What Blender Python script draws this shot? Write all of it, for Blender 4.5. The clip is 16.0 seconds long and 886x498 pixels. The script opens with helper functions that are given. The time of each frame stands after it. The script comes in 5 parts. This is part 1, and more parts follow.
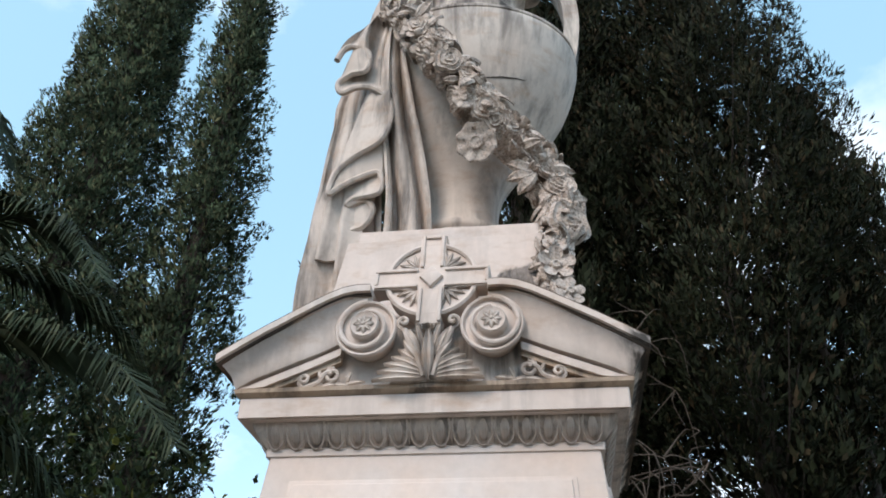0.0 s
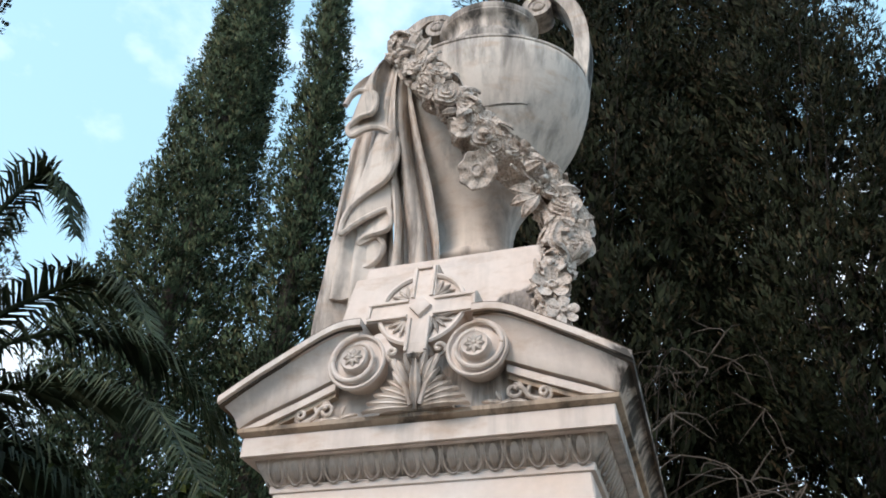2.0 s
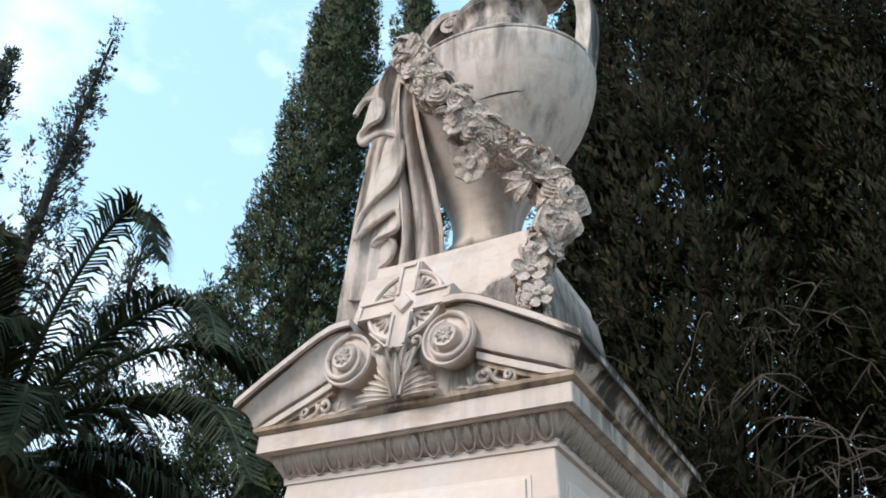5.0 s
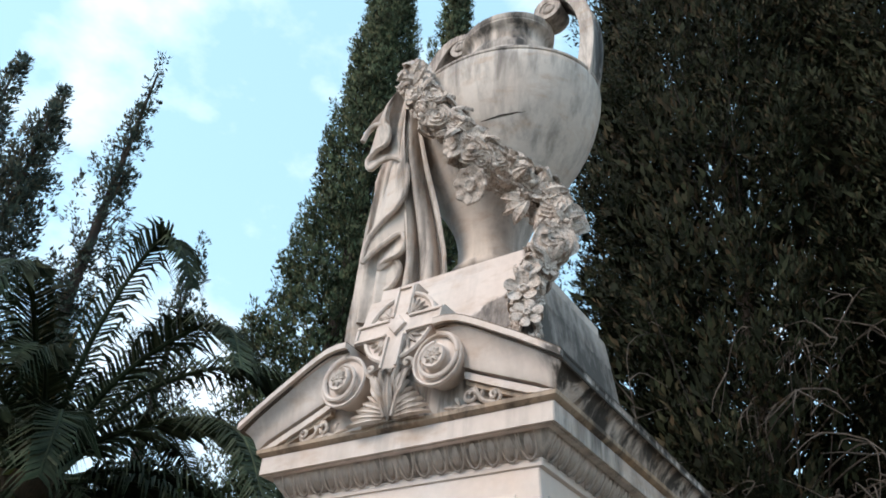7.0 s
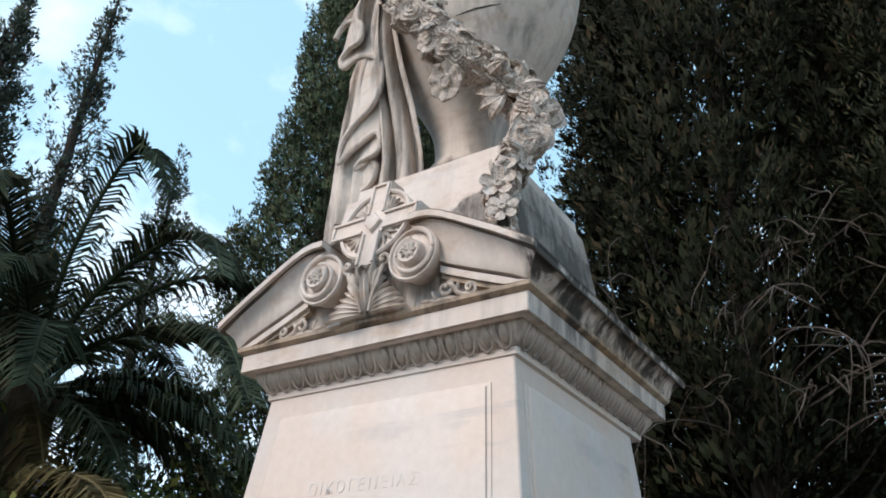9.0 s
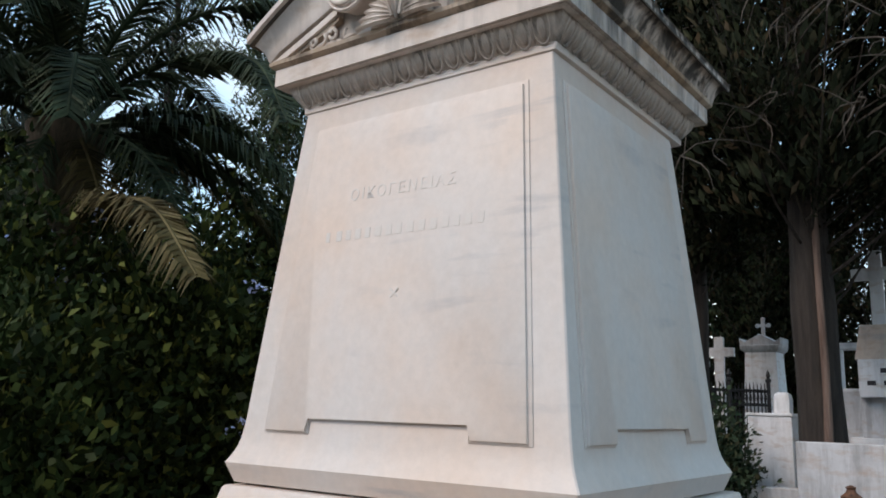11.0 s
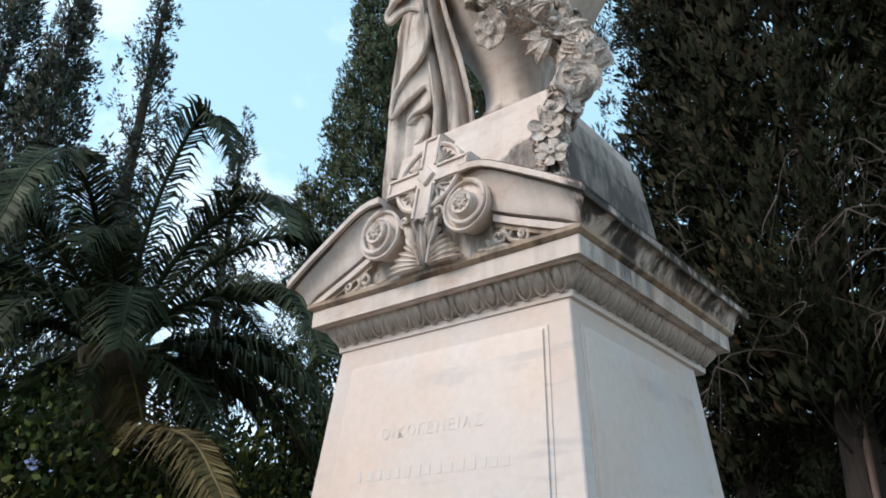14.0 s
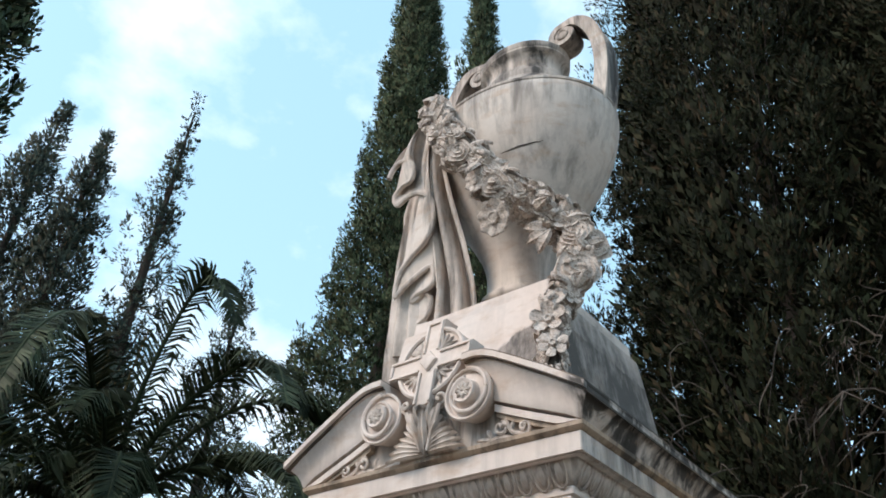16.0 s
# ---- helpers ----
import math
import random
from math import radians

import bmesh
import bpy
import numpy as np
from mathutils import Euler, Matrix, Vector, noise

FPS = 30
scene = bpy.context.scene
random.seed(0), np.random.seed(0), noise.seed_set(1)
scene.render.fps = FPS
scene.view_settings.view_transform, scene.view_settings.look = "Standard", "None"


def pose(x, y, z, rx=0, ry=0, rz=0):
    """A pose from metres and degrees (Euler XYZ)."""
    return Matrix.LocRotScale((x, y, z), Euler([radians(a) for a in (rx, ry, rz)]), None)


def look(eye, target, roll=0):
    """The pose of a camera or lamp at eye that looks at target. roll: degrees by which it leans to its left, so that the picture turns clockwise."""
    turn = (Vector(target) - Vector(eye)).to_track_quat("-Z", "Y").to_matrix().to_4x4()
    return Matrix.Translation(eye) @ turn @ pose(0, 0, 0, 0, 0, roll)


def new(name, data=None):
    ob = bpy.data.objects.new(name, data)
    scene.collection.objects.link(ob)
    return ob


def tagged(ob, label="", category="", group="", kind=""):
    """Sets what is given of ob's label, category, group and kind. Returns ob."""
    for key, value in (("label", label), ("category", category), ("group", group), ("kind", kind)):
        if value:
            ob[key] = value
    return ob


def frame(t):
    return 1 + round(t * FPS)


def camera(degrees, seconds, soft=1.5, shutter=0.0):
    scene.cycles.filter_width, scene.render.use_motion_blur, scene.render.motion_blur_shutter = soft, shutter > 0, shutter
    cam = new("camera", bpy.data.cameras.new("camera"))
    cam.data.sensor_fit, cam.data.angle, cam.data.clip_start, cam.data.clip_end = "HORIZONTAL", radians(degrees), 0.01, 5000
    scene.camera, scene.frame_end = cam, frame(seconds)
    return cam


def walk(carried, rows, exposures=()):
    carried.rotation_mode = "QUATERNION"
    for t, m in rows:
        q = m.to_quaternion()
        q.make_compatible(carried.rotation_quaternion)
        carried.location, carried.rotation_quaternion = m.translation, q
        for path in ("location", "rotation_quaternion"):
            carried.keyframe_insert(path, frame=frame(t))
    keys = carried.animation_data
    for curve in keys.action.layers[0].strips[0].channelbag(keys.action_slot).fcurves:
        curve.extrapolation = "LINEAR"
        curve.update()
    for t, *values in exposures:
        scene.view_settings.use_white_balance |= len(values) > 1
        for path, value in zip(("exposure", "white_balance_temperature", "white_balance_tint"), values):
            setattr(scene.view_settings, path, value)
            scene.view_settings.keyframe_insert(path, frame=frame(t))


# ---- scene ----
cam = camera(57.6, 16.0, soft=1.8)
PATH = [
    (0, (0.504, -3.801, 1.536), (0.251, -2.164, 2.656), 1.8),
    (0.5, (0.536, -3.73, 1.539), (0.156, -2.179, 2.744), 2.4),
    (1, (0.717, -3.687, 1.512), (0.185, -2.192, 2.73), 3.2),
    (1.5, (0.953, -3.683, 1.501), (0.342, -2.178, 2.668), 4.6),
    (2, (1.049, -3.685, 1.504), (0.534, -2.16, 2.691), 2.7),
    (2.5, (1.066, -3.682, 1.513), (0.554, -2.205, 2.76), 1.8),
    (3, (1.244, -3.63, 1.483), (0.538, -2.225, 2.718), 4.3),
    (3.5, (1.452, -3.638, 1.479), (0.677, -2.23, 2.67), 3.9),
    (3.7, (1.527, -3.63, 1.485), (0.768, -2.192, 2.649), 4.0),
    (5.8, (1.877, -3.528, 1.464), (0.991, -2.129, 2.585), 3.2),
    (6, (1.871, -3.51, 1.456), (1.008, -2.1, 2.581), 2.6),
    (6.5, (1.942, -3.478, 1.458), (1.024, -2.13, 2.616), 3.7),
    (7, (2.124, -3.475, 1.475), (1.171, -2.154, 2.637), 4.8),
    (7.5, (2.169, -3.474, 1.474), (1.248, -2.144, 2.649), 3.8),
    (8, (2.202, -3.48, 1.476), (1.28, -2.168, 2.671), 3.5),
    (8.5, (2.168, -3.432, 1.469), (1.239, -2.09, 2.625), 3.4),
    (9, (2.141, -3.396, 1.423), (1.161, -1.954, 2.403), 2.8),
    (9.5, (2.115, -3.335, 1.37), (1.089, -1.807, 2.153), 2.1),
    (10, (2.075, -3.291, 1.338), (0.984, -1.709, 1.89), 1.4),
    (12.3, (2.172, -3.321, 1.238), (0.973, -1.761, 1.6), 0.9),
    (12.5, (2.196, -3.327, 1.268), (0.994, -1.796, 1.728), 0.9),
    (13, (2.237, -3.354, 1.342), (1.042, -1.873, 1.957), 0.8),
    (13.5, (2.241, -3.396, 1.378), (1.046, -1.964, 2.101), 0.9),
    (14, (2.262, -3.428, 1.408), (1.105, -2.036, 2.258), 1.6),
    (14.5, (2.276, -3.465, 1.453), (1.195, -2.092, 2.424), 2.2),
    (15, (2.295, -3.514, 1.471), (1.239, -2.181, 2.522), 2.2),
    (15.5, (2.326, -3.549, 1.504), (1.272, -2.263, 2.615), 2.3),
    (16, (2.313, -3.576, 1.505), (1.279, -2.332, 2.681), 3.4),
]
walk(cam, [(t, look(eye, target, roll)) for t, eye, target, roll in PATH], exposures=((0, 0.56, 7000, 17), (2.5, 0.78, 7200, 17), (8, 0.70, 7200, 17), (10, 0.54, 7000, 17), (12.5, 0.28, 7000, 17), (13.3, 0.44, 7000, 17), (14.5, 0.72, 7200, 17), (16, 0.68, 7200, 17)))

# ---- world, sun ----
SUN_EL, SUN_AZ = 42.0, 205.0            # degrees; azimuth clockwise from +y
world = bpy.data.worlds.new("sky_world")
scene.world = world
world.use_nodes = True
wn, wl = world.node_tree.nodes, world.node_tree.links
wn.clear()
w_out, w_bg = wn.new("ShaderNodeOutputWorld"), wn.new("ShaderNodeBackground")
w_sky = wn.new("ShaderNodeTexSky")
w_sky.sky_type, w_sky.sun_disc = "NISHITA", False
w_sky.sun_elevation, w_sky.sun_rotation = radians(SUN_EL), radians(SUN_AZ)
w_sky.altitude, w_sky.air_density, w_sky.dust_density, w_sky.ozone_density = 100, 1.1, 0.3, 0.3
w_tc, w_map, w_noise, w_ramp = wn.new("ShaderNodeTexCoord"), wn.new("ShaderNodeMapping"), wn.new("ShaderNodeTexNoise"), wn.new("ShaderNodeValToRGB")
w_map.inputs["Scale"].default_value = (1.0, 1.0, 1.7)
w_map.inputs["Location"].default_value = (0.4, 0.15, 0.3)
w_noise.inputs["Scale"].default_value, w_noise.inputs["Detail"].default_value, w_noise.inputs["Roughness"].default_value = 2.6, 7.0, 0.55
w_ramp.color_ramp.elements[0].position, w_ramp.color_ramp.elements[1].position = 0.52, 0.95
w_ramp.color_ramp.elements[0].color = (0.0, 0.0, 0.0, 1)
w_veil = wn.new("ShaderNodeMix")          # thin bright high haze over the blue
w_veil.data_type = "RGBA"
w_veil.inputs["Factor"].default_value, w_veil.inputs["B"].default_value = 0.36, (3.5, 7.2, 9.3, 1)
w_mix = wn.new("ShaderNodeMix")
w_mix.data_type = "RGBA"
w_mix.inputs["B"].default_value = (9.3, 9.7, 10.0, 1)
wl.new(w_tc.outputs["Generated"], w_map.inputs["Vector"])
wl.new(w_map.outputs["Vector"], w_noise.inputs["Vector"])
w_sep, w_low, w_add = wn.new("ShaderNodeSeparateXYZ"), wn.new("ShaderNodeMath"), wn.new("ShaderNodeMath")
w_low.operation, w_add.operation = "MULTIPLY_ADD", "ADD"
w_low.inputs[1].default_value, w_low.inputs[2].default_value = -0.34, 0.21     # clouds thicken towards the horizon
wl.new(w_tc.outputs["Generated"], w_sep.inputs["Vector"])
wl.new(w_sep.outputs["Z"], w_low.inputs[0])
wl.new(w_noise.outputs["Fac"], w_add.inputs[0])
wl.new(w_low.outputs[0], w_add.inputs[1])
wl.new(w_add.outputs[0], w_ramp.inputs["Fac"])
wl.new(w_ramp.outputs["Color"], w_mix.inputs["Factor"])
wl.new(w_sky.outputs["Color"], w_veil.inputs["A"])
wl.new(w_veil.outputs["Result"], w_mix.inputs["A"])
wl.new(w_mix.outputs["Result"], w_bg.inputs["Color"])
w_bg.inputs["Strength"].default_value = 0.15
wl.new(w_bg.outputs["Background"], w_out.inputs["Surface"])

sun = new("sun", bpy.data.lights.new("sun", "SUN"))
sun.data.energy, sun.data.angle, sun.data.color = 1.55, radians(22), (1.0, 0.90, 0.81)
a, e = radians(SUN_AZ), radians(SUN_EL)
sun.matrix_world = look((0, 0, 30), Vector((0, 0, 30)) - Vector((math.sin(a) * math.cos(e), math.cos(a) * math.cos(e), math.sin(e))))


# ---- materials ----
class Nodes:
    """A small builder for a Principled material."""
    def __init__(self, name):
        self.mat = bpy.data.materials.new(name)
        self.mat.use_nodes = True
        self.nodes, self.links = self.mat.node_tree.nodes, self.mat.node_tree.links
        self.bsdf = self.nodes["Principled BSDF"]
        self.coord = self.nodes.new("ShaderNodeTexCoord")

    def mapped(self, scale=(1, 1, 1), turn=(0, 0, 0), source="Object"):
        m = self.nodes.new("ShaderNodeMapping")
        m.inputs["Scale"].default_value = scale
        m.inputs["Rotation"].default_value = [radians(v) for v in turn]
        self.links.new(self.coord.outputs[source], m.inputs["Vector"])
        return m.outputs["Vector"]

    def axis(self, letter, less=0.0, per=1.0):
        """(coordinate - less) * per along one world axis."""
        geo, sep = self.nodes.new("ShaderNodeNewGeometry"), self.nodes.new("ShaderNodeSeparateXYZ")
        self.links.new(geo.outputs["Position"], sep.inputs["Vector"])
        return self.sum(sep.outputs[letter], per, -less * per)

    def sum(self, value, times, plus):
        m = self.nodes.new("ShaderNodeMath")
        m.operation = "MULTIPLY_ADD"
        for i, v in enumerate((value, times, plus)):
            if isinstance(v, (int, float)):
                m.inputs[i].default_value = v
            else:
                self.links.new(v, m.inputs[i])
        return m.outputs[0]

    def noise(self, vector, scale, detail=6, rough=0.6, warp=0.0):
        n = self.nodes.new("ShaderNodeTexNoise")
        n.inputs["Scale"].default_value, n.inputs["Detail"].default_value = scale, detail
        n.inputs["Roughness"].default_value, n.inputs["Distortion"].default_value = rough, warp
        self.links.new(vector, n.inputs["Vector"])
        return n.outputs["Fac"]

    def ramp(self, fac, *stops):
        r = self.nodes.new("ShaderNodeValToRGB").color_ramp
        node = self.nodes[-1]
        while len(r.elements) < len(stops):
            r.elements.new(0.5)
        for el, (at, c) in zip(r.elements, stops):
            el.position, el.color = at, (*c, 1) if isinstance(c, tuple) else (c, c, c, 1)
        self.links.new(fac, node.inputs["Fac"])
        return node.outputs["Color"]

    def mix(self, fac, one, two, kind="MIX"):
        m = self.nodes.new("ShaderNodeMix")
        m.data_type, m.blend_type = "RGBA", kind
        for key, v in (("Factor", fac), ("A", one), ("B", two)):
            if isinstance(v, (int, float)):
                m.inputs[key].default_value = v
            elif isinstance(v, tuple):
                m.inputs[key].default_value = (*v, 1)
            else:
                self.links.new(v, m.inputs[key])
        return m.outputs["Result"]

    def done(self, colour, rough=0.6, bump=None, strength=0.3, distance=0.01, metal=0.0):
        if isinstance(colour, tuple):
            self.bsdf.inputs["Base Color"].default_value = (*colour, 1)
        else:
            self.links.new(colour, self.bsdf.inputs["Base Color"])
        if isinstance(rough, float):
            self.bsdf.inputs["Roughness"].default_value = rough
        else:
            self.links.new(rough, self.bsdf.inputs["Roughness"])
        self.bsdf.inputs["Metallic"].default_value = metal
        if bump is not None:
            b = self.nodes.new("ShaderNodeBump")
            b.inputs["Strength"].default_value, b.inputs["Distance"].default_value = strength, distance
            self.links.new(bump, b.inputs["Height"])
            self.links.new(b.outputs["Normal"], self.bsdf.inputs["Normal"])
        return self.mat


def marble(name, base, warm, grime=0.0, veins=0.5, rough=0.55, grime_colour=(0.055, 0.05, 0.045), flank=False, stain=None):
    """Weathered marble: broad warm patches, grey slanting veins, rain streaks and black lichen by 'grime'."""
    n = Nodes(name)
    broad = n.ramp(n.noise(n.mapped((1, 1, 0.7)), 1.3, 5), (0.38, 0.0), (0.66, 1.0))
    col = n.mix(broad, base, warm)
    slant = n.mapped((0.8, 0.8, 6.0), (10, 13, 0))
    vein = n.ramp(n.noise(slant, 1.5, 5, 0.55, 0.25), (0.56, 0.0), (0.68, 1.0))
    patch = n.ramp(n.noise(n.mapped((1, 1, 1)), 1.7, 3), (0.45, 0.0), (0.62, 1.0))
    vein = n.mix(1.0, vein, patch, "MULTIPLY")
    vm = n.mix(veins, (0, 0, 0), vein)
    col = n.mix(vm, col, (0.37, 0.36, 0.37))
    mottled = n.ramp(n.noise(n.mapped(), 22, 6, 0.7), (0.3, 0.90), (0.7, 1.0))
    col = n.mix(1.0, col, mottled, "MULTIPLY")
    if grime:
        streak = n.ramp(n.noise(n.mapped((9, 9, 1.1)), 1.0, 7, 0.65, 0.3), (0.44, 0.0), (0.62, 1.0))
        where = n.ramp(n.noise(n.mapped((1, 1, 1)), 2.3, 5, 0.6), (0.34, 0.0), (0.54, 1.0))
        g = n.mix(1.0, streak, where, "MULTIPLY")
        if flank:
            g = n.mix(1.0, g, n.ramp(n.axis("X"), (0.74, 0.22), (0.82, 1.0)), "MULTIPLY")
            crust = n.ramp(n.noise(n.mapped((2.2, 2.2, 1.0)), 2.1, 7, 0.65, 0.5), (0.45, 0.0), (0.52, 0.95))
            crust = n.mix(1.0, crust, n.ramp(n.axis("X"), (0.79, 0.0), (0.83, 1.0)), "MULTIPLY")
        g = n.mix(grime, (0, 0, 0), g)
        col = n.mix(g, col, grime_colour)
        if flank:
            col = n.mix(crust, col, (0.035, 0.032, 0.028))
        rust = n.ramp(n.noise(n.mapped((2, 2, 5)), 2.0, 6, 0.65), (0.52, 0.0), (0.72, 0.55))
        col = n.mix(rust, col, (0.42, 0.27, 0.17))
    if stain:
        col = n.mix(stain(n), col, (0.032, 0.029, 0.026))
    n.bsdf.inputs["Specular IOR Level"].default_value = 0.3
    fine = n.noise(n.mapped(), 60, 8, 0.7)
    return n.done(col, rough, fine, 0.22, 0.004)


def leafage(name, dark, light, dry=None, rough=0.65):
    n = Nodes(name)
    geo = n.nodes.new("ShaderNodeNewGeometry")
    col = n.ramp(geo.outputs["Random Per Island"], (0.0, dark), (0.75, light), (1.0, dry or light))
    patch = n.ramp(n.noise(n.mapped((1, 1, 0.7)), 3.0, 4), (0.38, 0.55), (0.64, 1.5))
    col = n.mix(1.0, col, patch, "MULTIPLY")
    n.bsdf.inputs["Specular IOR Level"].default_value = 0.07
    return n.done(col, rough)


def bark(name, one, two):
    n = Nodes(name)
    f = n.noise(n.mapped((14, 14, 1.2)), 1.0, 8, 0.7, 0.4)
    return n.done(n.ramp(f, (0.35, one), (0.65, two)), 0.9, f, 0.9, 0.03)


SHAFT = marble("shaft_marble", (0.68, 0.62, 0.58), (0.70, 0.56, 0.47), 0.0, 0.6, 0.5)
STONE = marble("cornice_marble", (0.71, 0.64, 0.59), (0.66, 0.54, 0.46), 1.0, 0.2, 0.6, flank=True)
# black lichen on the lips; also painted shade below them and inside the garland
LICHEN_AND_SHADE = marble("lichen_and_shade_marble", (0.085, 0.075, 0.065), (0.15, 0.10, 0.065), 0.8, 0.1, 0.8)
DARKSTONE = marble("dark_streaked_marble", (0.52, 0.49, 0.46), (0.50, 0.42, 0.36), 0.95, 0.2, 0.7)
CARVED = marble("carved_marble", (0.67, 0.60, 0.54), (0.59, 0.49, 0.42), 0.75, 0.0, 0.6)


def block_stain(n):
    """Black lichen over the lower corner of the front and the whole wet flank."""
    rough = n.noise(n.mapped((1, 1, 0.6)), 5.0, 7, 0.7)
    low = n.sum(n.axis("Z", 3.58, -2.2), 1.0, n.axis("X", 0.20, 0.9))
    low = n.ramp(n.sum(rough, 0.30, low), (0.16, 0.0), (0.20, 0.9))
    side = n.ramp(n.sum(rough, 0.16, n.axis("X", 0.515)), (0.03, 0.0), (0.09, 0.85))
    both = n.mix(1.0, low, side, "LIGHTEN")
    return n.mix(1.0, both, n.ramp(n.noise(n.mapped((3, 3, 1)), 3.0, 6, 0.7), (0.34, 0.55), (0.52, 1.0)), "MULTIPLY")


def shoulder_stain(n):
    """Rain-borne lichen running down from the crease of the urn, and over its neck."""
    band = n.ramp(n.axis("Z", 4.95, 0.8), (0.20, 0.0), (0.42, 0.75), (0.45, 1.0), (1.0, 1.0))
    runs = n.ramp(n.noise(n.mapped((6, 6, 0.7)), 1.0, 8, 0.7, 0.4), (0.44, 0.08), (0.62, 0.95))
    return n.mix(1.0, band, runs, "MULTIPLY")


BLOCK = marble("block_marble", (0.70, 0.63, 0.58), (0.67, 0.55, 0.48), 0.12, 0.2, 0.6, stain=block_stain)
URN = marble("urn_marble", (0.66, 0.60, 0.54), (0.59, 0.49, 0.42), 0.5, 0.1, 0.6, stain=shoulder_stain)
RUSTSTONE = marble("rust_stained_marble", (0.57, 0.47, 0.38), (0.48, 0.33, 0.22), 0.9, 0.1, 0.7)
GRAVE = marble("grave_marble", (0.83, 0.84, 0.86), (0.78, 0.79, 0.80), 0.25, 0.3, 0.5)
GRAVE_WARM = marble("grave_slab", (0.62, 0.52, 0.44), (0.58, 0.46, 0.38), 0.2, 0.5, 0.5)
GRAVE_GREY = marble("grave_grey", (0.62, 0.63, 0.65), (0.55, 0.55, 0.56), 0.4, 0.4, 0.6)
CYPRESS = leafage("cypress_leaf", (0.024, 0.042, 0.026), (0.060, 0.090, 0.050), (0.105, 0.100, 0.055))
# darker than real leaves: the trees' backlit shade is put into the colour
CYPRESS_SHADED = leafage("shaded_cypress_leaf", (0.008, 0.011, 0.006), (0.018, 0.024, 0.012), (0.042, 0.030, 0.017))
CYPRESS_BLUE = leafage("thin_cypress_leaf", (0.030, 0.050, 0.045), (0.070, 0.095, 0.075), (0.100, 0.085, 0.055))
SHRUB = leafage("shrub_leaf", (0.010, 0.018, 0.006), (0.032, 0.048, 0.014), (0.115, 0.120, 0.028), 0.55)
PALM = leafage("palm_leaf", (0.016, 0.026, 0.014), (0.040, 0.054, 0.030), (0.070, 0.078, 0.045), 0.55)
PALM_DRY = leafage("palm_leaf_dry", (0.055, 0.042, 0.018), (0.095, 0.075, 0.032), (0.13, 0.10, 0.05), 0.6)
WOODS = leafage("far_leaf", (0.012, 0.022, 0.012), (0.035, 0.055, 0.025), (0.060, 0.060, 0.030))
FLOWER = Nodes("pale_blue_petal").done((0.42, 0.50, 0.80), 0.6)
BARK = bark("cypress_bark", (0.018, 0.014, 0.012), (0.055, 0.042, 0.034))
BARK_PALE = bark("stripped_bark", (0.10, 0.06, 0.045), (0.22, 0.15, 0.12))
TWIG = bark("dead_twig", (0.045, 0.036, 0.028), (0.115, 0.092, 0.074))
PALM_BARK = bark("palm_bark", (0.05, 0.038, 0.025), (0.16, 0.12, 0.08))
_n = Nodes("wrought_iron")
IRON = _n.done((0.012, 0.012, 0.014), 0.5, _n.noise(_n.mapped(), 40), 0.3, 0.004)
_n = Nodes("rusted_iron")
RUST = _n.done(_n.ramp(_n.noise(_n.mapped(), 18), (0.35, (0.05, 0.025, 0.016)), (0.65, (0.19, 0.085, 0.045))), 0.85, _n.noise(_n.mapped(), 60), 0.5, 0.006)
_n = Nodes("bare_earth")
EARTH = _n.done(_n.ramp(_n.noise(_n.mapped(), 1.1, 10, 0.7), (0.3, (0.045, 0.035, 0.024)), (0.7, (0.15, 0.115, 0.08))), 0.95, _n.noise(_n.mapped(), 9, 10, 0.75), 0.7, 0.05)
_n = Nodes("white_plastic")
POT = _n.done(_n.ramp(_n.noise(_n.mapped(), 12), (0.4, (0.70, 0.70, 0.69)), (0.7, (0.80, 0.80, 0.79))), 0.4)
_n = Nodes("carved_letter")
LETTER = _n.done(_n.ramp(_n.noise(_n.mapped(), 25), (0.3, (0.60, 0.54, 0.50)), (0.7, (0.68, 0.62, 0.57))), 0.7)
_n = Nodes("black_lettering")
INK = _n.done((0.03, 0.03, 0.035), 0.6)
_n = Nodes("crack_dirt")
CRACK = _n.done(_n.ramp(_n.noise(_n.mapped(), 30), (0.3, (0.05, 0.045, 0.04)), (0.7, (0.14, 0.12, 0.10))), 0.9)

# ---- building helpers ----
BASE = {}


def thing(name, at, label, category, kind="", group=""):
    """An Empty at the thing's base, which parents its parts."""
    ob = new(name)
    ob.empty_display_size = 0.1
    ob.location = at
    BASE[ob] = Vector(at)
    return tagged(ob, label, category, group, kind)


def mesh_of(name, bm, material, smooth=True, angle=35):
    me = bpy.data.meshes.new(name)
    bmesh.ops.recalc_face_normals(bm, faces=bm.faces[:])
    if smooth:
        for f in bm.faces:
            f.smooth = True
        for ed in bm.edges:
            ed.smooth = len(ed.link_faces) == 2 and ed.calc_face_angle(0) < radians(angle)
    bm.to_mesh(me)
    bm.free()
    me.materials.append(material)
    return me


def part(name, bm, material, parent, label="", angle=35):
    """Links a bmesh, in world metres, as one mesh under a thing or a part."""
    at = BASE[parent]
    bmesh.ops.translate(bm, vec=-at, verts=bm.verts[:])
    ob = new(name, mesh_of(name, bm, material, True, angle))
    ob.parent = parent
    BASE[ob] = at
    return tagged(ob, label)


def piece(name, me, m, parent):
    """One more object on a shared mesh, at the world pose m."""
    ob = new(name, me)
    ob.parent = parent
    ob.matrix_basis = Matrix.Translation(-BASE[parent]) @ m
    BASE[ob] = BASE[parent]
    return ob


def solo(name, bm, material, label, category, kind="", group="", angle=35):
    ob = new(name, mesh_of(name, bm, material, True, angle))
    BASE[ob] = Vector((0, 0, 0))
    return tagged(ob, label, category, group, kind)


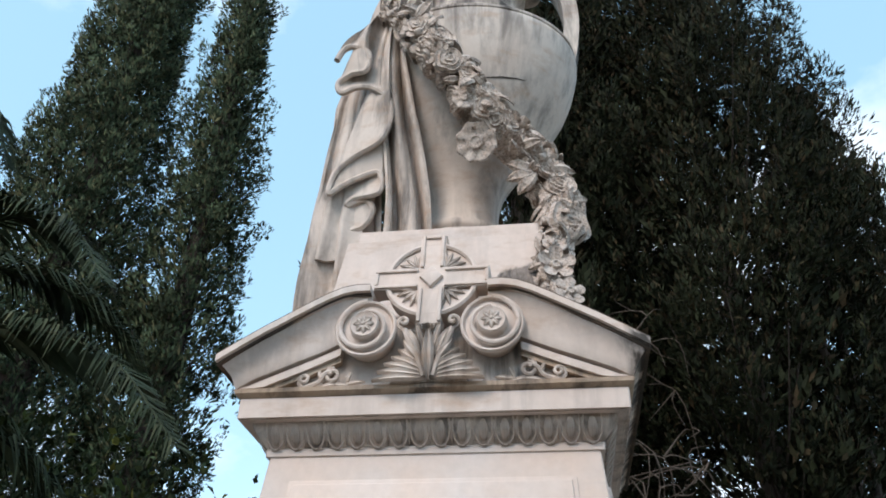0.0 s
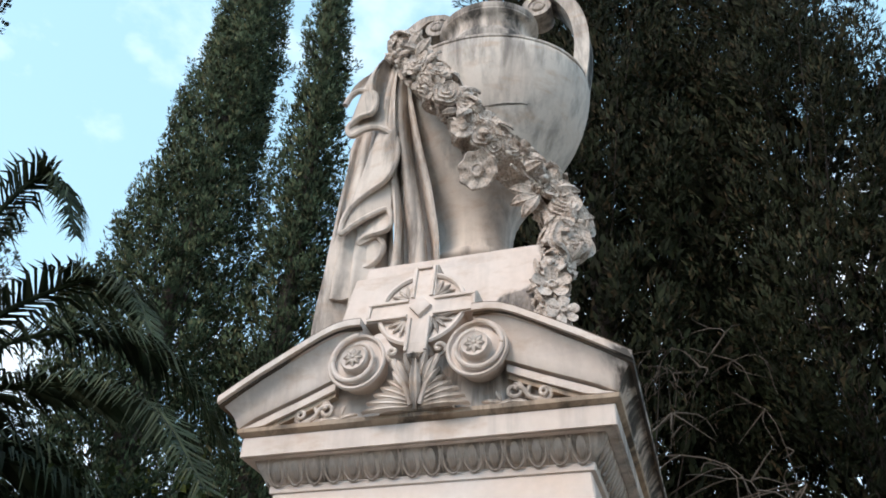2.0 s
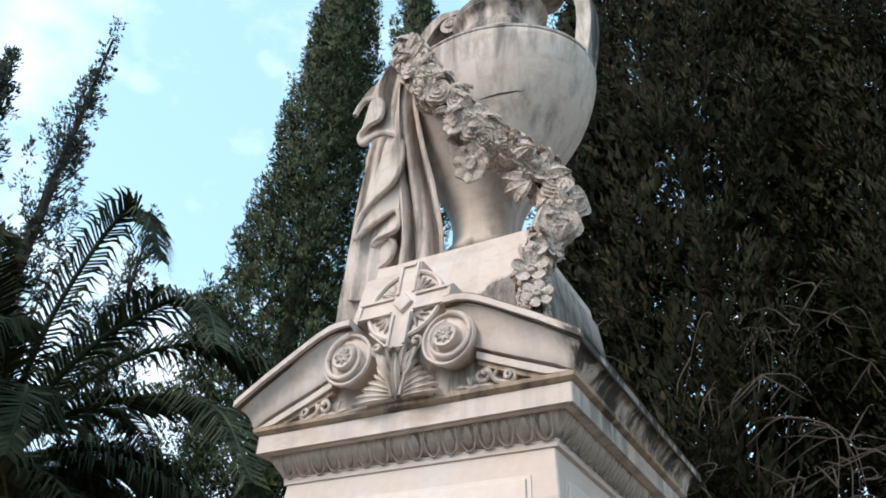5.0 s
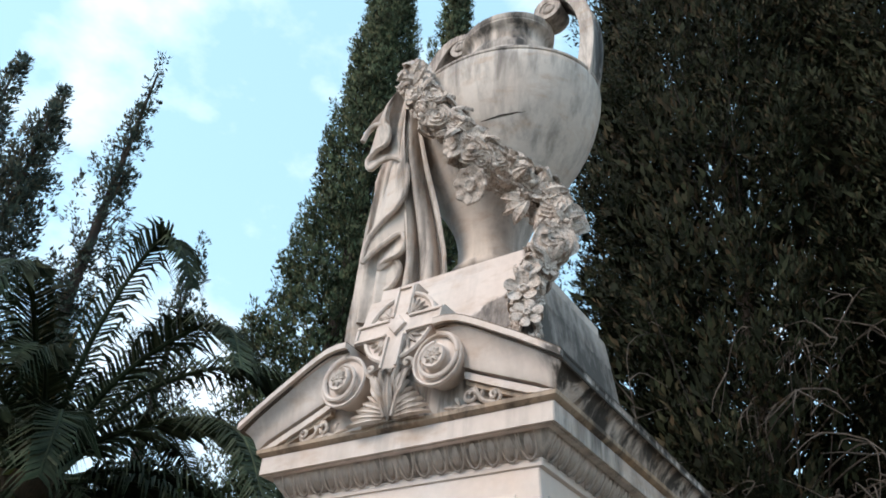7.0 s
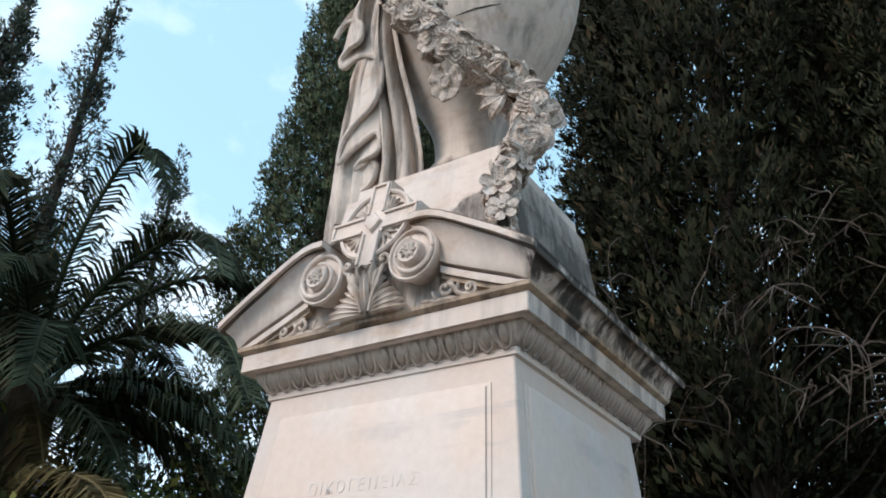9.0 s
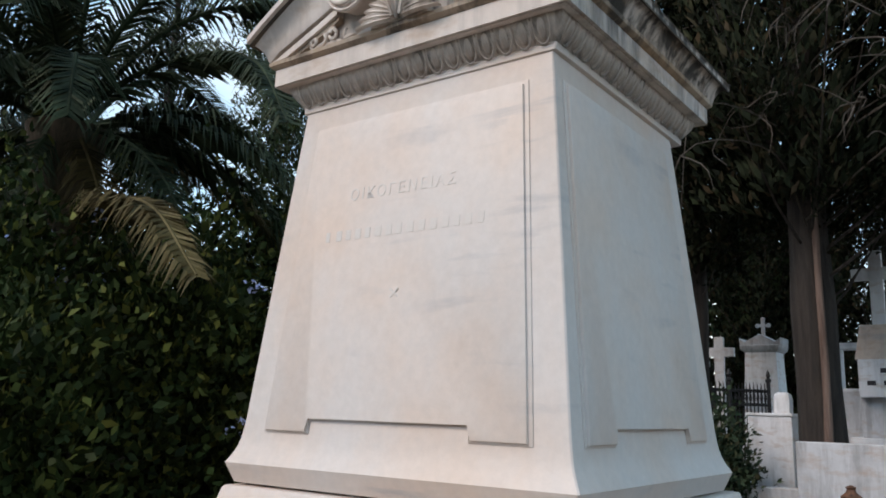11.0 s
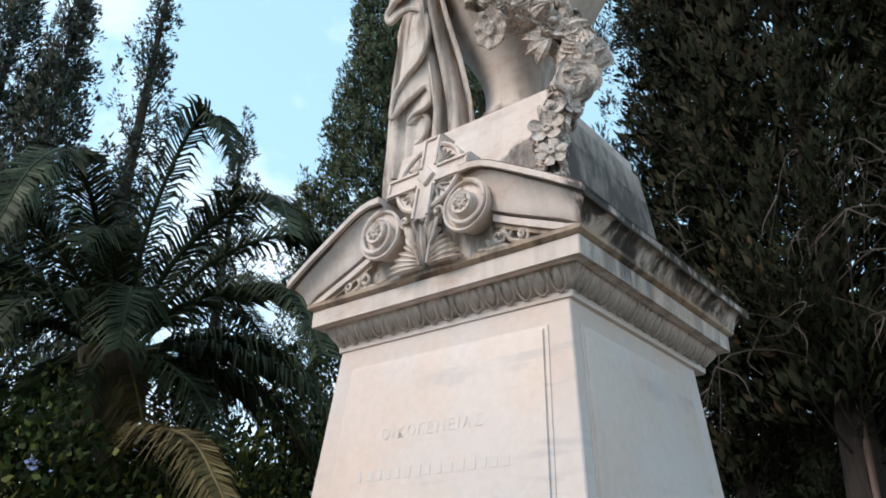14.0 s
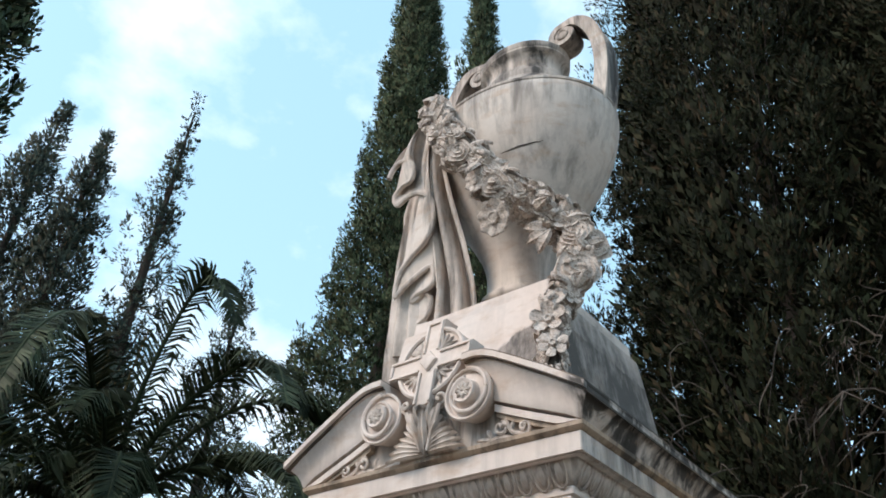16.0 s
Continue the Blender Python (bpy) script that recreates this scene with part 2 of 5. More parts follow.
def rings(bm, loops, close_u=True, cap=True):
    """Skins rows of points, each a closed loop if close_u."""
    vs = [[bm.verts.new(p) for p in row] for row in loops]
    n = len(vs[0])
    for r0, r1 in zip(vs, vs[1:]):
        for i in range(n if close_u else n - 1):
            j = (i + 1) % n
            bm.faces.new((r0[i], r0[j], r1[j], r1[i]))
    if cap and close_u:
        bm.faces.new(vs[0][::-1])
        bm.faces.new(vs[-1])
    return vs


def square_stack(profile, centre=(0, 0), bm=None):
    """A square tower whose half width follows the profile of (half, z), with eased arrises."""
    bm = bm or bmesh.new()
    loops = []
    for half, z in profile:
        c = min(0.006, half * 0.1)
        row = []
        for sx, sy in ((-1, -1), (1, -1), (1, 1), (-1, 1)):
            p, q = (sx * half, sy * (half - c)), (sx * (half - c), sy * half)
            pts = (p, q) if sx * sy > 0 else (q, p)
            row += [(centre[0] + x, centre[1] + y, z) for x, y in pts]
        loops.append(row)
    rings(bm, loops)
    return bm


def lathe(profile, centre=(0, 0, 0), segs=64, turn=None, bm=None):
    """Turns (radius, height) about the z axis of centre, or about that of the matrix turn."""
    bm = bm or bmesh.new()
    m = turn or Matrix.Translation(centre)
    rings(bm, [[m @ Vector((max(r, 1e-4) * math.cos(2 * math.pi * i / segs), max(r, 1e-4) * math.sin(2 * math.pi * i / segs), z)) for i in range(segs)] for r, z in profile])
    return bm


def tube(points, radii, segs=8, bm=None, flat=1.0, up=(0, 0, 1)):
    """A tapering tube along points; flat squeezes it across 'up'."""
    bm = bm or bmesh.new()
    pts = [Vector(p) for p in points]
    if isinstance(radii, (int, float)):
        radii = [radii] * len(pts)
    loops = []
    ref = Vector(up)
    for i, p in enumerate(pts):
        t = (pts[min(i + 1, len(pts) - 1)] - pts[max(i - 1, 0)]).normalized()
        side = t.cross(ref)
        if side.length < 1e-3:
            side = t.cross(Vector((0.3, 1, 0.1)))
        side.normalize()
        over = side.cross(t)
        loops.append([p + float(radii[i]) * (math.cos(2 * math.pi * k / segs) * side + flat * math.sin(2 * math.pi * k / segs) * over) for k in range(segs)])
    rings(bm, loops)
    return bm


def curve_points(points, n):
    """n points on a smooth (Catmull-Rom) curve through points."""
    P = [Vector(p) for p in points]
    P = [2 * P[0] - P[1], *P, 2 * P[-1] - P[-2]]
    out = []
    for k in range(n):
        u = k / (n - 1) * (len(P) - 3)
        i = min(int(u), len(P) - 4)
        f = u - i
        a0, b0, c0, d0 = P[i:i + 4]
        out.append(0.5 * ((2 * b0) + (c0 - a0) * f + (2 * a0 - 5 * b0 + 4 * c0 - d0) * f * f + (3 * b0 - a0 - 3 * c0 + d0) * f ** 3))
    return out


def box(bm, x0, x1, y0, y1, z0, z1, ease=0.004):
    """A block with eased edges, added to bm."""
    geo = bmesh.ops.create_cube(bm, size=1.0, matrix=Matrix.Translation(((x0 + x1) / 2, (y0 + y1) / 2, (z0 + z1) / 2)) @ Matrix.Diagonal((x1 - x0, y1 - y0, z1 - z0, 1)))
    if ease:
        es = list({ed for v in geo["verts"] for ed in v.link_edges})
        bmesh.ops.bevel(bm, geom=es, offset=ease, segments=1, affect="EDGES", profile=0.5)
    return bm


def plate(outline, y_front, y_back, ease=0.0, lean=0.0, pivot=0.0, bm=None):
    """A slab with an outline in x and z, from y_front to y_back; lean moves it back by lean per metre above pivot."""
    bm = bm or bmesh.new()
    fr = [bm.verts.new((x, y_front + lean * (z - pivot), z)) for x, z in outline]
    bk = [bm.verts.new((x, y_back + lean * (z - pivot), z)) for x, z in outline]
    n = len(outline)
    face = bm.faces.new(fr)
    bm.faces.new(bk[::-1])
    for i in range(n):
        bm.faces.new((fr[i], fr[(i + 1) % n], bk[(i + 1) % n], bk[i]))
    if ease:
        bmesh.ops.bevel(bm, geom=list(face.edges), offset=ease, segments=2, affect="EDGES", profile=0.5)
    return bm


def lobe(p0, p1, width, bulge, out, bm=None, droop=0.0, blunt=0.7):
    """A carved leaf from p0 to p1: pointed, ridged, swelling towards 'out'."""
    bm = bm or bmesh.new()
    p0, p1, out = Vector(p0), Vector(p1), Vector(out).normalized()
    along = p1 - p0
    side = along.cross(out).normalized()
    rows = []
    for k in range(7):
        f = k / 6
        w = width * (math.sin(math.pi * min(1, f * 0.92 + 0.06)) ** blunt) * (1 - 0.25 * f)
        h = bulge * math.sin(math.pi * (0.12 + 0.83 * f)) - droop * f * f
        c = p0 + along * f + out * h
        rows.append([c - side * w - out * bulge * 0.55, c - side * w * 0.55 + out * bulge * 0.12, c - out * bulge * 0.12, c + side * w * 0.55 + out * bulge * 0.12, c + side * w - out * bulge * 0.55, c - out * bulge * 0.9])
    rings(bm, rows)
    return bm


def blades(name, centres, dirs, length, width, material, parent, label="", spread=0.6, count=4, kind="", outs=None, soft=0.7):
    """Many small leaf blades, 'count' to a tuft, as one mesh; shaded softly by the outward directions, if given."""
    rng = np.random.default_rng(len(centres) + 7)
    C, D = np.repeat(np.asarray(centres, float), count, 0), np.repeat(np.asarray(dirs, float), count, 0)
    N = len(C)
    D = D + spread * rng.normal(size=(N, 3))
    D /= np.linalg.norm(D, axis=1, keepdims=True) + 1e-9
    S = np.cross(D, rng.normal(size=(N, 3)))
    S /= np.linalg.norm(S, axis=1, keepdims=True) + 1e-9
    up = np.cross(S, D)
    if outs is not None:
        O = np.repeat(np.asarray(outs, float), count, 0)
        O /= np.linalg.norm(O, axis=1, keepdims=True) + 1e-9
        flip = np.where((up * O).sum(1, keepdims=True) < 0, -1.0, 1.0)
        S, up = S * flip, up * flip
    L = (length * rng.uniform(0.6, 1.3, N))[:, None]
    Wd = (width * rng.uniform(0.6, 1.3, N))[:, None]
    C = C + rng.normal(size=(N, 3)) * length * 0.25
    V = np.stack([C, C + D * L * 0.45 + S * Wd + up * L * 0.06, C + D * L - up * L * 0.08, C + D * L * 0.45 - S * Wd + up * L * 0.06], 1).reshape(-1, 3)
    V -= np.array(BASE[parent])
    me = bpy.data.meshes.new(name)
    me.vertices.add(len(V))
    me.vertices.foreach_set("co", V.ravel().astype(np.float32))
    me.loops.add(4 * N)
    me.loops.foreach_set("vertex_index", np.arange(4 * N, dtype=np.int32))
    me.polygons.add(N)
    me.polygons.foreach_set("loop_start", np.arange(0, 4 * N, 4, dtype=np.int32))
    me.update(calc_edges=True)
    if outs is not None:
        me.polygons.foreach_set("use_smooth", np.ones(N, dtype=bool))
        nn = soft * O + (1 - soft) * up
        nn /= np.linalg.norm(nn, axis=1, keepdims=True) + 1e-9
        me.normals_split_custom_set_from_vertices(np.repeat(nn, 4, 0).tolist())
    me.materials.append(material)
    ob = new(name, me)
    ob.parent = parent
    BASE[ob] = BASE[parent]
    return tagged(ob, label, kind=kind)

# ---- ground ----
bm = bmesh.new()
gx = [-400, -120, -50, -25, -16, -11, -8, -6, -4.5, -3, -1.5, 0, 1.5, 3, 4.5, 6, 8, 11, 16, 25, 50, 120, 400]
gv = [[bm.verts.new((x, y, -0.02 + 0.03 * noise.noise((x * 0.4, y * 0.4, 1.0)) * (abs(x) < 20 and abs(y) < 20))) for x in gx] for y in gx]
for r0, r1 in zip(gv, gv[1:]):
    for i in range(len(gx) - 1):
        bm.faces.new((r0[i], r0[i + 1], r1[i + 1], r1[i]))
solo("ground", bm, EARTH, "bare brown earth with scattered needles under the trees", "ground", "structure")

# ---- the monument ----
monument = thing("tomb_monument", (0, 0, 0), "tall white marble tomb pedestal with broken scroll pediment and cross", "monument")
part("stepped_base", square_stack([(1.35, -0.05), (1.35, 0.22), (1.20, 0.225), (1.20, 0.48), (1.02, 0.485), (1.02, 0.74), (0.995, 0.78), (0.955, 0.80), (0.915, 0.83), (0.885, 0.87), (0.872, 0.915), (0.865, 0.925), (0.80, 0.928)]), SHAFT, monument, "broad stepped marble base with a hollow moulding")
part("bedding_joint", square_stack([(0.80, 0.926), (0.80, 0.938)]), DARKSTONE, monument, "dark open mortar joint")
SHALLOW = Matrix.Translation((0, -0.056, 0)) @ Matrix.Diagonal((1, 0.93, 1, 1))     # the shaft is a little less deep than wide
bm = square_stack([(0.82, 0.936), (0.838, 0.940), (0.872, 1.022), (0.866, 1.032), (0.850, 1.060), (0.836, 1.090), (0.826, 1.125), (0.819, 1.165), (0.812, 1.22), (0.76, 1.78), (0.675, 2.672), (0.675, 2.70)])
bmesh.ops.transform(bm, matrix=SHALLOW, verts=bm.verts[:])
part("shaft", bm, SHAFT, monument, "tapering veined marble shaft with flared foot")


def shaft_half(z):
    return 0.812 + (0.675 - 0.812) * (z - 1.22) / (2.672 - 1.22)


def panel_mesh():
    """A raised panel with a stepped edge and notched lower corners."""
    bm = bmesh.new()
    lean = (0.812 - 0.675) / (2.672 - 1.22)
    for grow, d0, ease in ((0.0, 0.007, 0.003), (-0.018, 0.020, 0.008)):
        b, t, zb, zn, zt = 0.676 + grow, 0.574 + grow, 1.16 - grow * 0.5, 1.224 - grow * 0.5, 2.566 + grow
        n = 0.405 - grow * 0.4
        out = [(-b, zb), (-n, zb), (-n, zn), (n, zn), (n, zb), (b, zb), (t, zt), (-t, zt)]
        plate(out, -shaft_half(1.16) - d0, -shaft_half(1.16) + 0.01, ease, lean, 1.16, bm)
    return bm


panel = mesh_of("raised_panel", panel_mesh(), SHAFT)
for k in range(4):
    piece("raised_panel", panel, Matrix.Translation((0, -0.04 * (k % 2), 0)) @ SHALLOW @ pose(0, 0, 0, 0, 0, 90 * k), monument)

# inscription on the front panel
lean_deg = math.degrees(math.atan((0.812 - 0.675) / (2.672 - 1.22)))


def front(x, z, lift=0.0):
    """A point on the front panel's face."""
    return SHALLOW @ Vector((x, -shaft_half(z) - 0.020 - lift, z))


def lettering(text, size, at_x, z):
    cu = bpy.data.curves.new("inscription", "FONT")
    cu.body, cu.size, cu.align_x, cu.align_y, cu.extrude, cu.space_character = text, size, "CENTER", "CENTER", 0.0011, 1.25
    cu.resolution_u = 2
    tmp = bpy.data.objects.new("inscription", cu)
    scene.collection.objects.link(tmp)
    bpy.context.view_layer.update()
    me = bpy.data.meshes.new_from_object(tmp.evaluated_get(bpy.context.evaluated_depsgraph_get()))
    bpy.data.objects.remove(tmp)
    me.materials.clear()
    me.materials.append(LETTER)
    piece("inscription", me, Matrix.Translation(front(at_x, z, 0.0005)) @ pose(0, 0, 0, 90 - lean_deg, 0, 0), monument)["label"] = "shallow carved Greek capitals"


lettering("ΟΙΚΟΓΕΝΕΙΑΣ", 0.074, -0.015, 2.195)
bar_me = bpy.data.meshes.new("letter_bar")
bm = bmesh.new()
bmesh.ops.create_cube(bm, size=1)
bm.to_mesh(bar_me)
bm.free()
bar_me.materials.append(LETTER)
xs = -0.43
for wdt in (0.035, 0.0, 0.0, 0.05, 0.045, 0.05, 0.045, 0.055, 0.05, 0.045, 0.055, 0.05, 0.055, 0.05, 0.045, 0.05, 0.05):
    if wdt:
        p = front(xs + wdt / 2, 2.015, 0.0004)
        piece("letter_bar", bar_me, Matrix.Translation(p) @ pose(0, 0, 0, -lean_deg, 0, 0) @ Matrix.Diagonal((wdt * 0.62, 0.0024, 0.046 if wdt > 0.03 else 0.02, 1)), monument)
    xs += wdt + 0.008
bm = bmesh.new()
for turn in (40, -40):
    bmesh.ops.create_cube(bm, size=1, matrix=Matrix.Translation(front(-0.0, 1.74, 0.001)) @ pose(0, 0, 0, -lean_deg, turn, 0) @ Matrix.Diagonal((0.055, 0.003, 0.009, 1)))
part("carved_mark", bm, LETTER, monument, "small carved crossed mark")

# cornice
part("neck_fillet", square_stack([(0.676, 2.664), (0.692, 2.672), (0.694, 2.70), (0.690, 2.704)]), SHAFT, monument)
part("ovolo", square_stack([(0.688, 2.702), (0.698, 2.712), (0.725, 2.745), (0.742, 2.772), (0.748, 2.786), (0.752, 2.80)]), CARVED, monument, "carved egg-and-dart moulding")
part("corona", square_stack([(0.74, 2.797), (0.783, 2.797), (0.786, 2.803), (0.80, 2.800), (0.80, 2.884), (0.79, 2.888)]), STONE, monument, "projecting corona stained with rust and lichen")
part("bed_moulding", square_stack([(0.79, 2.886), (0.806, 2.889), (0.822, 2.902), (0.826, 2.918), (0.818, 2.922), (0.70, 2.924)]), RUSTSTONE, monument, "weathered brown moulding")
bm = bmesh.new()
bmesh.ops.create_uvsphere(bm, u_segments=8, v_segments=6, radius=1.0, matrix=Matrix.Diagonal((0.023, 0.013, 0.047, 1)))
egg = mesh_of("egg", bm, CARVED)
rim_pts = curve_points([(-0.035, 0.0, 0.052), (-0.037, -0.004, 0.02), (-0.034, -0.008, -0.02), (-0.020, -0.010, -0.050), (0.0, -0.010, -0.060), (0.020, -0.010, -0.050), (0.034, -0.008, -0.02), (0.037, -0.004, 0.02), (0.035, 0.0, 0.052)], 17)
rim = mesh_of("egg_rim", tube(rim_pts, 0.0045, 5), CARVED)
dart = mesh_of("dart", lobe((0, 0, 0.04), (0, 0, -0.05), 0.009, 0.012, (0, -1, 0.4)), CARVED)
for side in range(4):
    spin = pose(0, 0, 0, 0, 0, 90 * side)
    for k in range(16):
        at = spin @ Matrix.Translation((-0.649 + 0.0865 * k, -0.724, 2.752)) @ pose(0, 0, 0, 32, 0, 0)
        piece("egg", egg, at, monument)
        piece("egg_rim", rim, at, monument)
        if k < 15:
            piece("dart", dart, at @ pose(0.04325, -0.004, 0), monument)

# pediment: sima swept up the rake, running back along the flanks
top_line = [(0.887, 3.028), (0.80, 3.085), (0.70, 3.148), (0.60, 3.205), (0.50, 3.262), (0.43, 3.300), (0.37, 3.325), (0.31, 3.336), (0.25, 3.335)]
low_line = [(0.818, 2.922), (0.745, 2.957), (0.665, 2.990), (0.58, 3.024), (0.50, 3.057), (0.44, 3.083), (0.38, 3.110), (0.32, 3.140), (0.25, 3.160)]
cyma = [(0.0, 0.832), (0.08, 0.838), (0.25, 0.842), (0.45, 0.850), (0.65, 0.864), (0.80, 0.880), (0.845, 0.882), (0.855, 0.894), (1.0, 0.894)]
for sx, nm in ((-1, "raking_sima"), (1, "raking_sima")):
    bm = bmesh.new()
    rows = []
    for (tx, tz), (lx, lz) in zip(top_line, low_line):
        prof = [(sx * (lx + (tx - lx) * v), -y, lz + (tz - lz) * v) for v, y in cyma]
        back = [(x, -y, z) for x, y, z in prof[::-1]]
        rows.append(prof + back)
    tipx = rows[0]
    flank = []
    for v, y in cyma:
        flank.append(((0.818 + (y - 0.832) * 1.2), 2.922 + 0.106 * v))
    rows[0] = [(sx * fx, (-1 if i < len(cyma) else 1) * max(0.818 + (abs(tipx[i][1]) - 0.832) * 1.2, 0.818), fz) for i, (fx, fz) in enumerate(flank + flank[::-1])]
    rings(bm, rows)
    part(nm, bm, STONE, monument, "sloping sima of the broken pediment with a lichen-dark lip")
    lip_up = [(sx * (x + 0.002), z + 0.010) for x, z in top_line]
    lip_dn = [(sx * (x + 0.002), z - 0.020) for x, z in top_line]
    part("sima_lip", plate(lip_up + lip_dn[::-1], -0.918, 0.918), STONE, monument, "narrow projecting top fillet")
    crust_up = [(sx * (x + 0.004), z + 0.015) for x, z in top_line]
    crust_dn = [(sx * (x + 0.004), z + 0.009) for x, z in top_line]
    part("lichen_crust", plate(crust_up + crust_dn[::-1], -0.915, 0.915), LICHEN_AND_SHADE, monument, "thin black lichen crust on the top edge")
    # dark strip that paints the shadow line under the projecting lip
    shadow_up = [(sx * (x + 0.001), z - 0.019) for x, z in top_line]
    shadow_dn = [(sx * (x + 0.001), z - 0.030) for x, z in top_line]
    part("lip_shadow", plate(shadow_up + shadow_dn[::-1], -0.897, 0.897), LICHEN_AND_SHADE, monument, "thin dark strip painting the shadow below the lip")
    # two fillets under the rake
    for dz, hh, yy, dy in ((0.016, 0.034, 0.822, 0.03), (0.052, 0.022, 0.806, 0.02)):
        ramp_z = lambda x: float(np.interp(-x, [-v for v, _ in low_line], [z for _, z in low_line]))
        xs_r = [0.38 + (0.80 - 0.38) * k / 12 for k in range(13)]
        up = [(sx * x, max(2.9245, ramp_z(x) - dz)) for x in xs_r]
        dn = [(sx * x, max(2.9225, ramp_z(x) - dz - hh)) for x in xs_r]
        outl = up + dn[::-1]
        part("raking_fillet", plate(outl, -yy, -0.74), RUSTSTONE if dz > 0.04 else STONE, monument)
part("tympanum", plate([(-0.80, 2.918), (0.80, 2.918), (0.70, 2.97), (0.40, 3.09), (0.30, 3.20), (-0.30, 3.20), (-0.40, 3.09), (-0.70, 2.97)], -0.775, 0.775), DARKSTONE, monument, "recessed tympanum wall in darker streaked marble")
part("roof_bed", plate([(-0.78, 2.98), (0.78, 2.98), (0.42, 3.22), (0.25, 3.29), (-0.25, 3.29), (-0.42, 3.22)], -0.70, 0.82), STONE, monument)


def spiral(cx, cz, y, r0, r1, turns, start, sgn, n=70):
    pts = []
    for k in range(n):
        f = k / (n - 1)
        q = start + sgn * f * turns * 2 * math.pi
        r = r0 + (r1 - r0) * f ** 0.85
        pts.append((cx + r * math.cos(q), y - 0.022 * f, cz + r * math.sin(q)))
    return pts


for sx in (-1, 1):
    cx, cz = sx * 0.267, 3.155
    face = Matrix.Translation((cx, 0, cz)) @ pose(0, 0, 0, 90, 0, 0)
    vol = part("volute", lathe([(0.10, 0.62), (0.105, 0.75), (0.118, 0.83), (0.130, 0.855), (0.134, 0.875), (0.128, 0.884), (0.120, 0.882), (0.112, 0.866), (0.085, 0.868), (0.066, 0.874), (0.060, 0.890), (0.0, 0.892)], segs=48, turn=face), STONE, monument, "bulging snail-shell volute")
    part("spiral_band", tube(spiral(cx, cz, -0.878, 0.126, 0.070, 1.0, math.pi / 2, -sx), [0.0135 - 0.005 * k / 69 for k in range(70)], 8), STONE, vol)
    part("boss", lathe([(0.060, 0.885), (0.062, 0.908), (0.056, 0.918), (0.050, 0.914), (0.0, 0.910)], segs=28, turn=face), STONE, vol)
    bm = bmesh.new()
    for k in range(8):
        q = 2 * math.pi * k / 8
        lobe((cx, -0.911, cz), (cx + 0.046 * math.cos(q), -0.911, cz + 0.046 * math.sin(q)), 0.014, 0.013, (0, -1, 0), bm)
    bmesh.ops.create_uvsphere(bm, u_segments=10, v_segments=6, radius=0.010, matrix=Matrix.Translation((cx, -0.918, cz)))
    part("rosette", bm, CARVED, vol, "small eight-petalled rosette")
    # scrollwork in the corner
    scroll = part("scroll_ornament", tube(spiral(sx * 0.53, 2.958, -0.80, 0.030, 0.008, 1.4, -math.pi / 2, sx, 30), [0.010 - 0.004 * k / 29 for k in range(30)], 6), CARVED, monument, "carved tendril scroll with small leaves")
    part("tendril", tube(curve_points([(sx * 0.53, -0.80, 2.928), (sx * 0.47, -0.805, 2.945), (sx * 0.44, -0.81, 2.985), (sx * 0.40, -0.81, 2.99)], 14), 0.010, 6), CARVED, scroll)
    part("tendril", tube(spiral(sx * 0.405, 2.975, -0.80, 0.036, 0.010, 1.3, math.pi / 2, -sx, 26), 0.009, 6), CARVED, scroll)
    for p0, p1 in (((0.46, 2.93), (0.38, 2.935)), ((0.45, 2.95), (0.475, 3.005)), ((0.44, 2.96), (0.425, 3.03)), ((0.42, 2.94), (0.33, 2.925)), ((0.36, 2.935), (0.27, 2.945)), ((0.35, 2.945), (0.33, 2.99))):
        part("leaf", lobe((sx * p0[0], -0.79, p0[1]), (sx * p1[0], -0.80, p1[1]), 0.014, 0.014, (0, -1, 0.2)), CARVED, scroll)

# acanthus palmette between the volutes
bm = bmesh.new()
lobe((0, -0.83, 2.925), (0, -0.875, 3.165), 0.030, 0.030, (0, -1, 0), bm)
for sx in (-1, 1):
    for k, (x1, z1, wd) in enumerate(((0.232, 2.928, 0.020), (0.212, 2.965, 0.022), (0.185, 3.000, 0.023), (0.155, 3.030, 0.023), (0.128, 3.062, 0.021))):
        lobe((sx * 0.012, -0.83, 2.935 + 0.012 * k), (sx * x1, -0.858, z1), wd, 0.026, (0, -1, 0.15), bm, 0.01)
    for k, (x0, z0, x1, z1, wd) in enumerate(((0.03, 3.00, 0.105, 3.10, 0.024), (0.03, 3.03, 0.085, 3.15, 0.022), (0.015, 3.05, 0.055, 3.185, 0.018))):
        lobe((sx * x0, -0.84, z0), (sx * x1, -0.875 - 0.006 * k, z1), wd, 0.026, (0, -1, 0.1), bm, 0.02)
    tube(spiral(sx * 0.105, 3.175, -0.868, 0.030, 0.008, 1.2, -math.pi / 2, sx, 22), 0.009, 6, bm)
    tube(curve_points([(sx * 0.02, -0.845, 2.94), (sx * 0.05, -0.86, 3.03), (sx * 0.085, -0.87, 3.10), (sx * 0.10, -0.87, 3.145)], 10), 0.012, 6, bm)
for k in range(5):
    x = (k - 2) * 0.016
    lobe((x * 0.5, -0.865, 3.13), (x, -0.915, 3.165 - abs(k - 2) * 0.006), 0.013, 0.014, (0, -1, 0.5), bm, 0.02)
part("acanthus_leaf", bm, CARVED, monument, "carved acanthus palmette spreading between the scrolls")
part("acanthus_ground", plate([(-0.16, 2.92), (0.16, 2.92), (0.10, 3.10), (0.0, 3.16), (-0.10, 3.10)], -0.832, -0.76, 0.006), CARVED, monument)

# cross, leaning back a little
LEANC, CZ = 0.16, 3.41
cy0 = -0.845


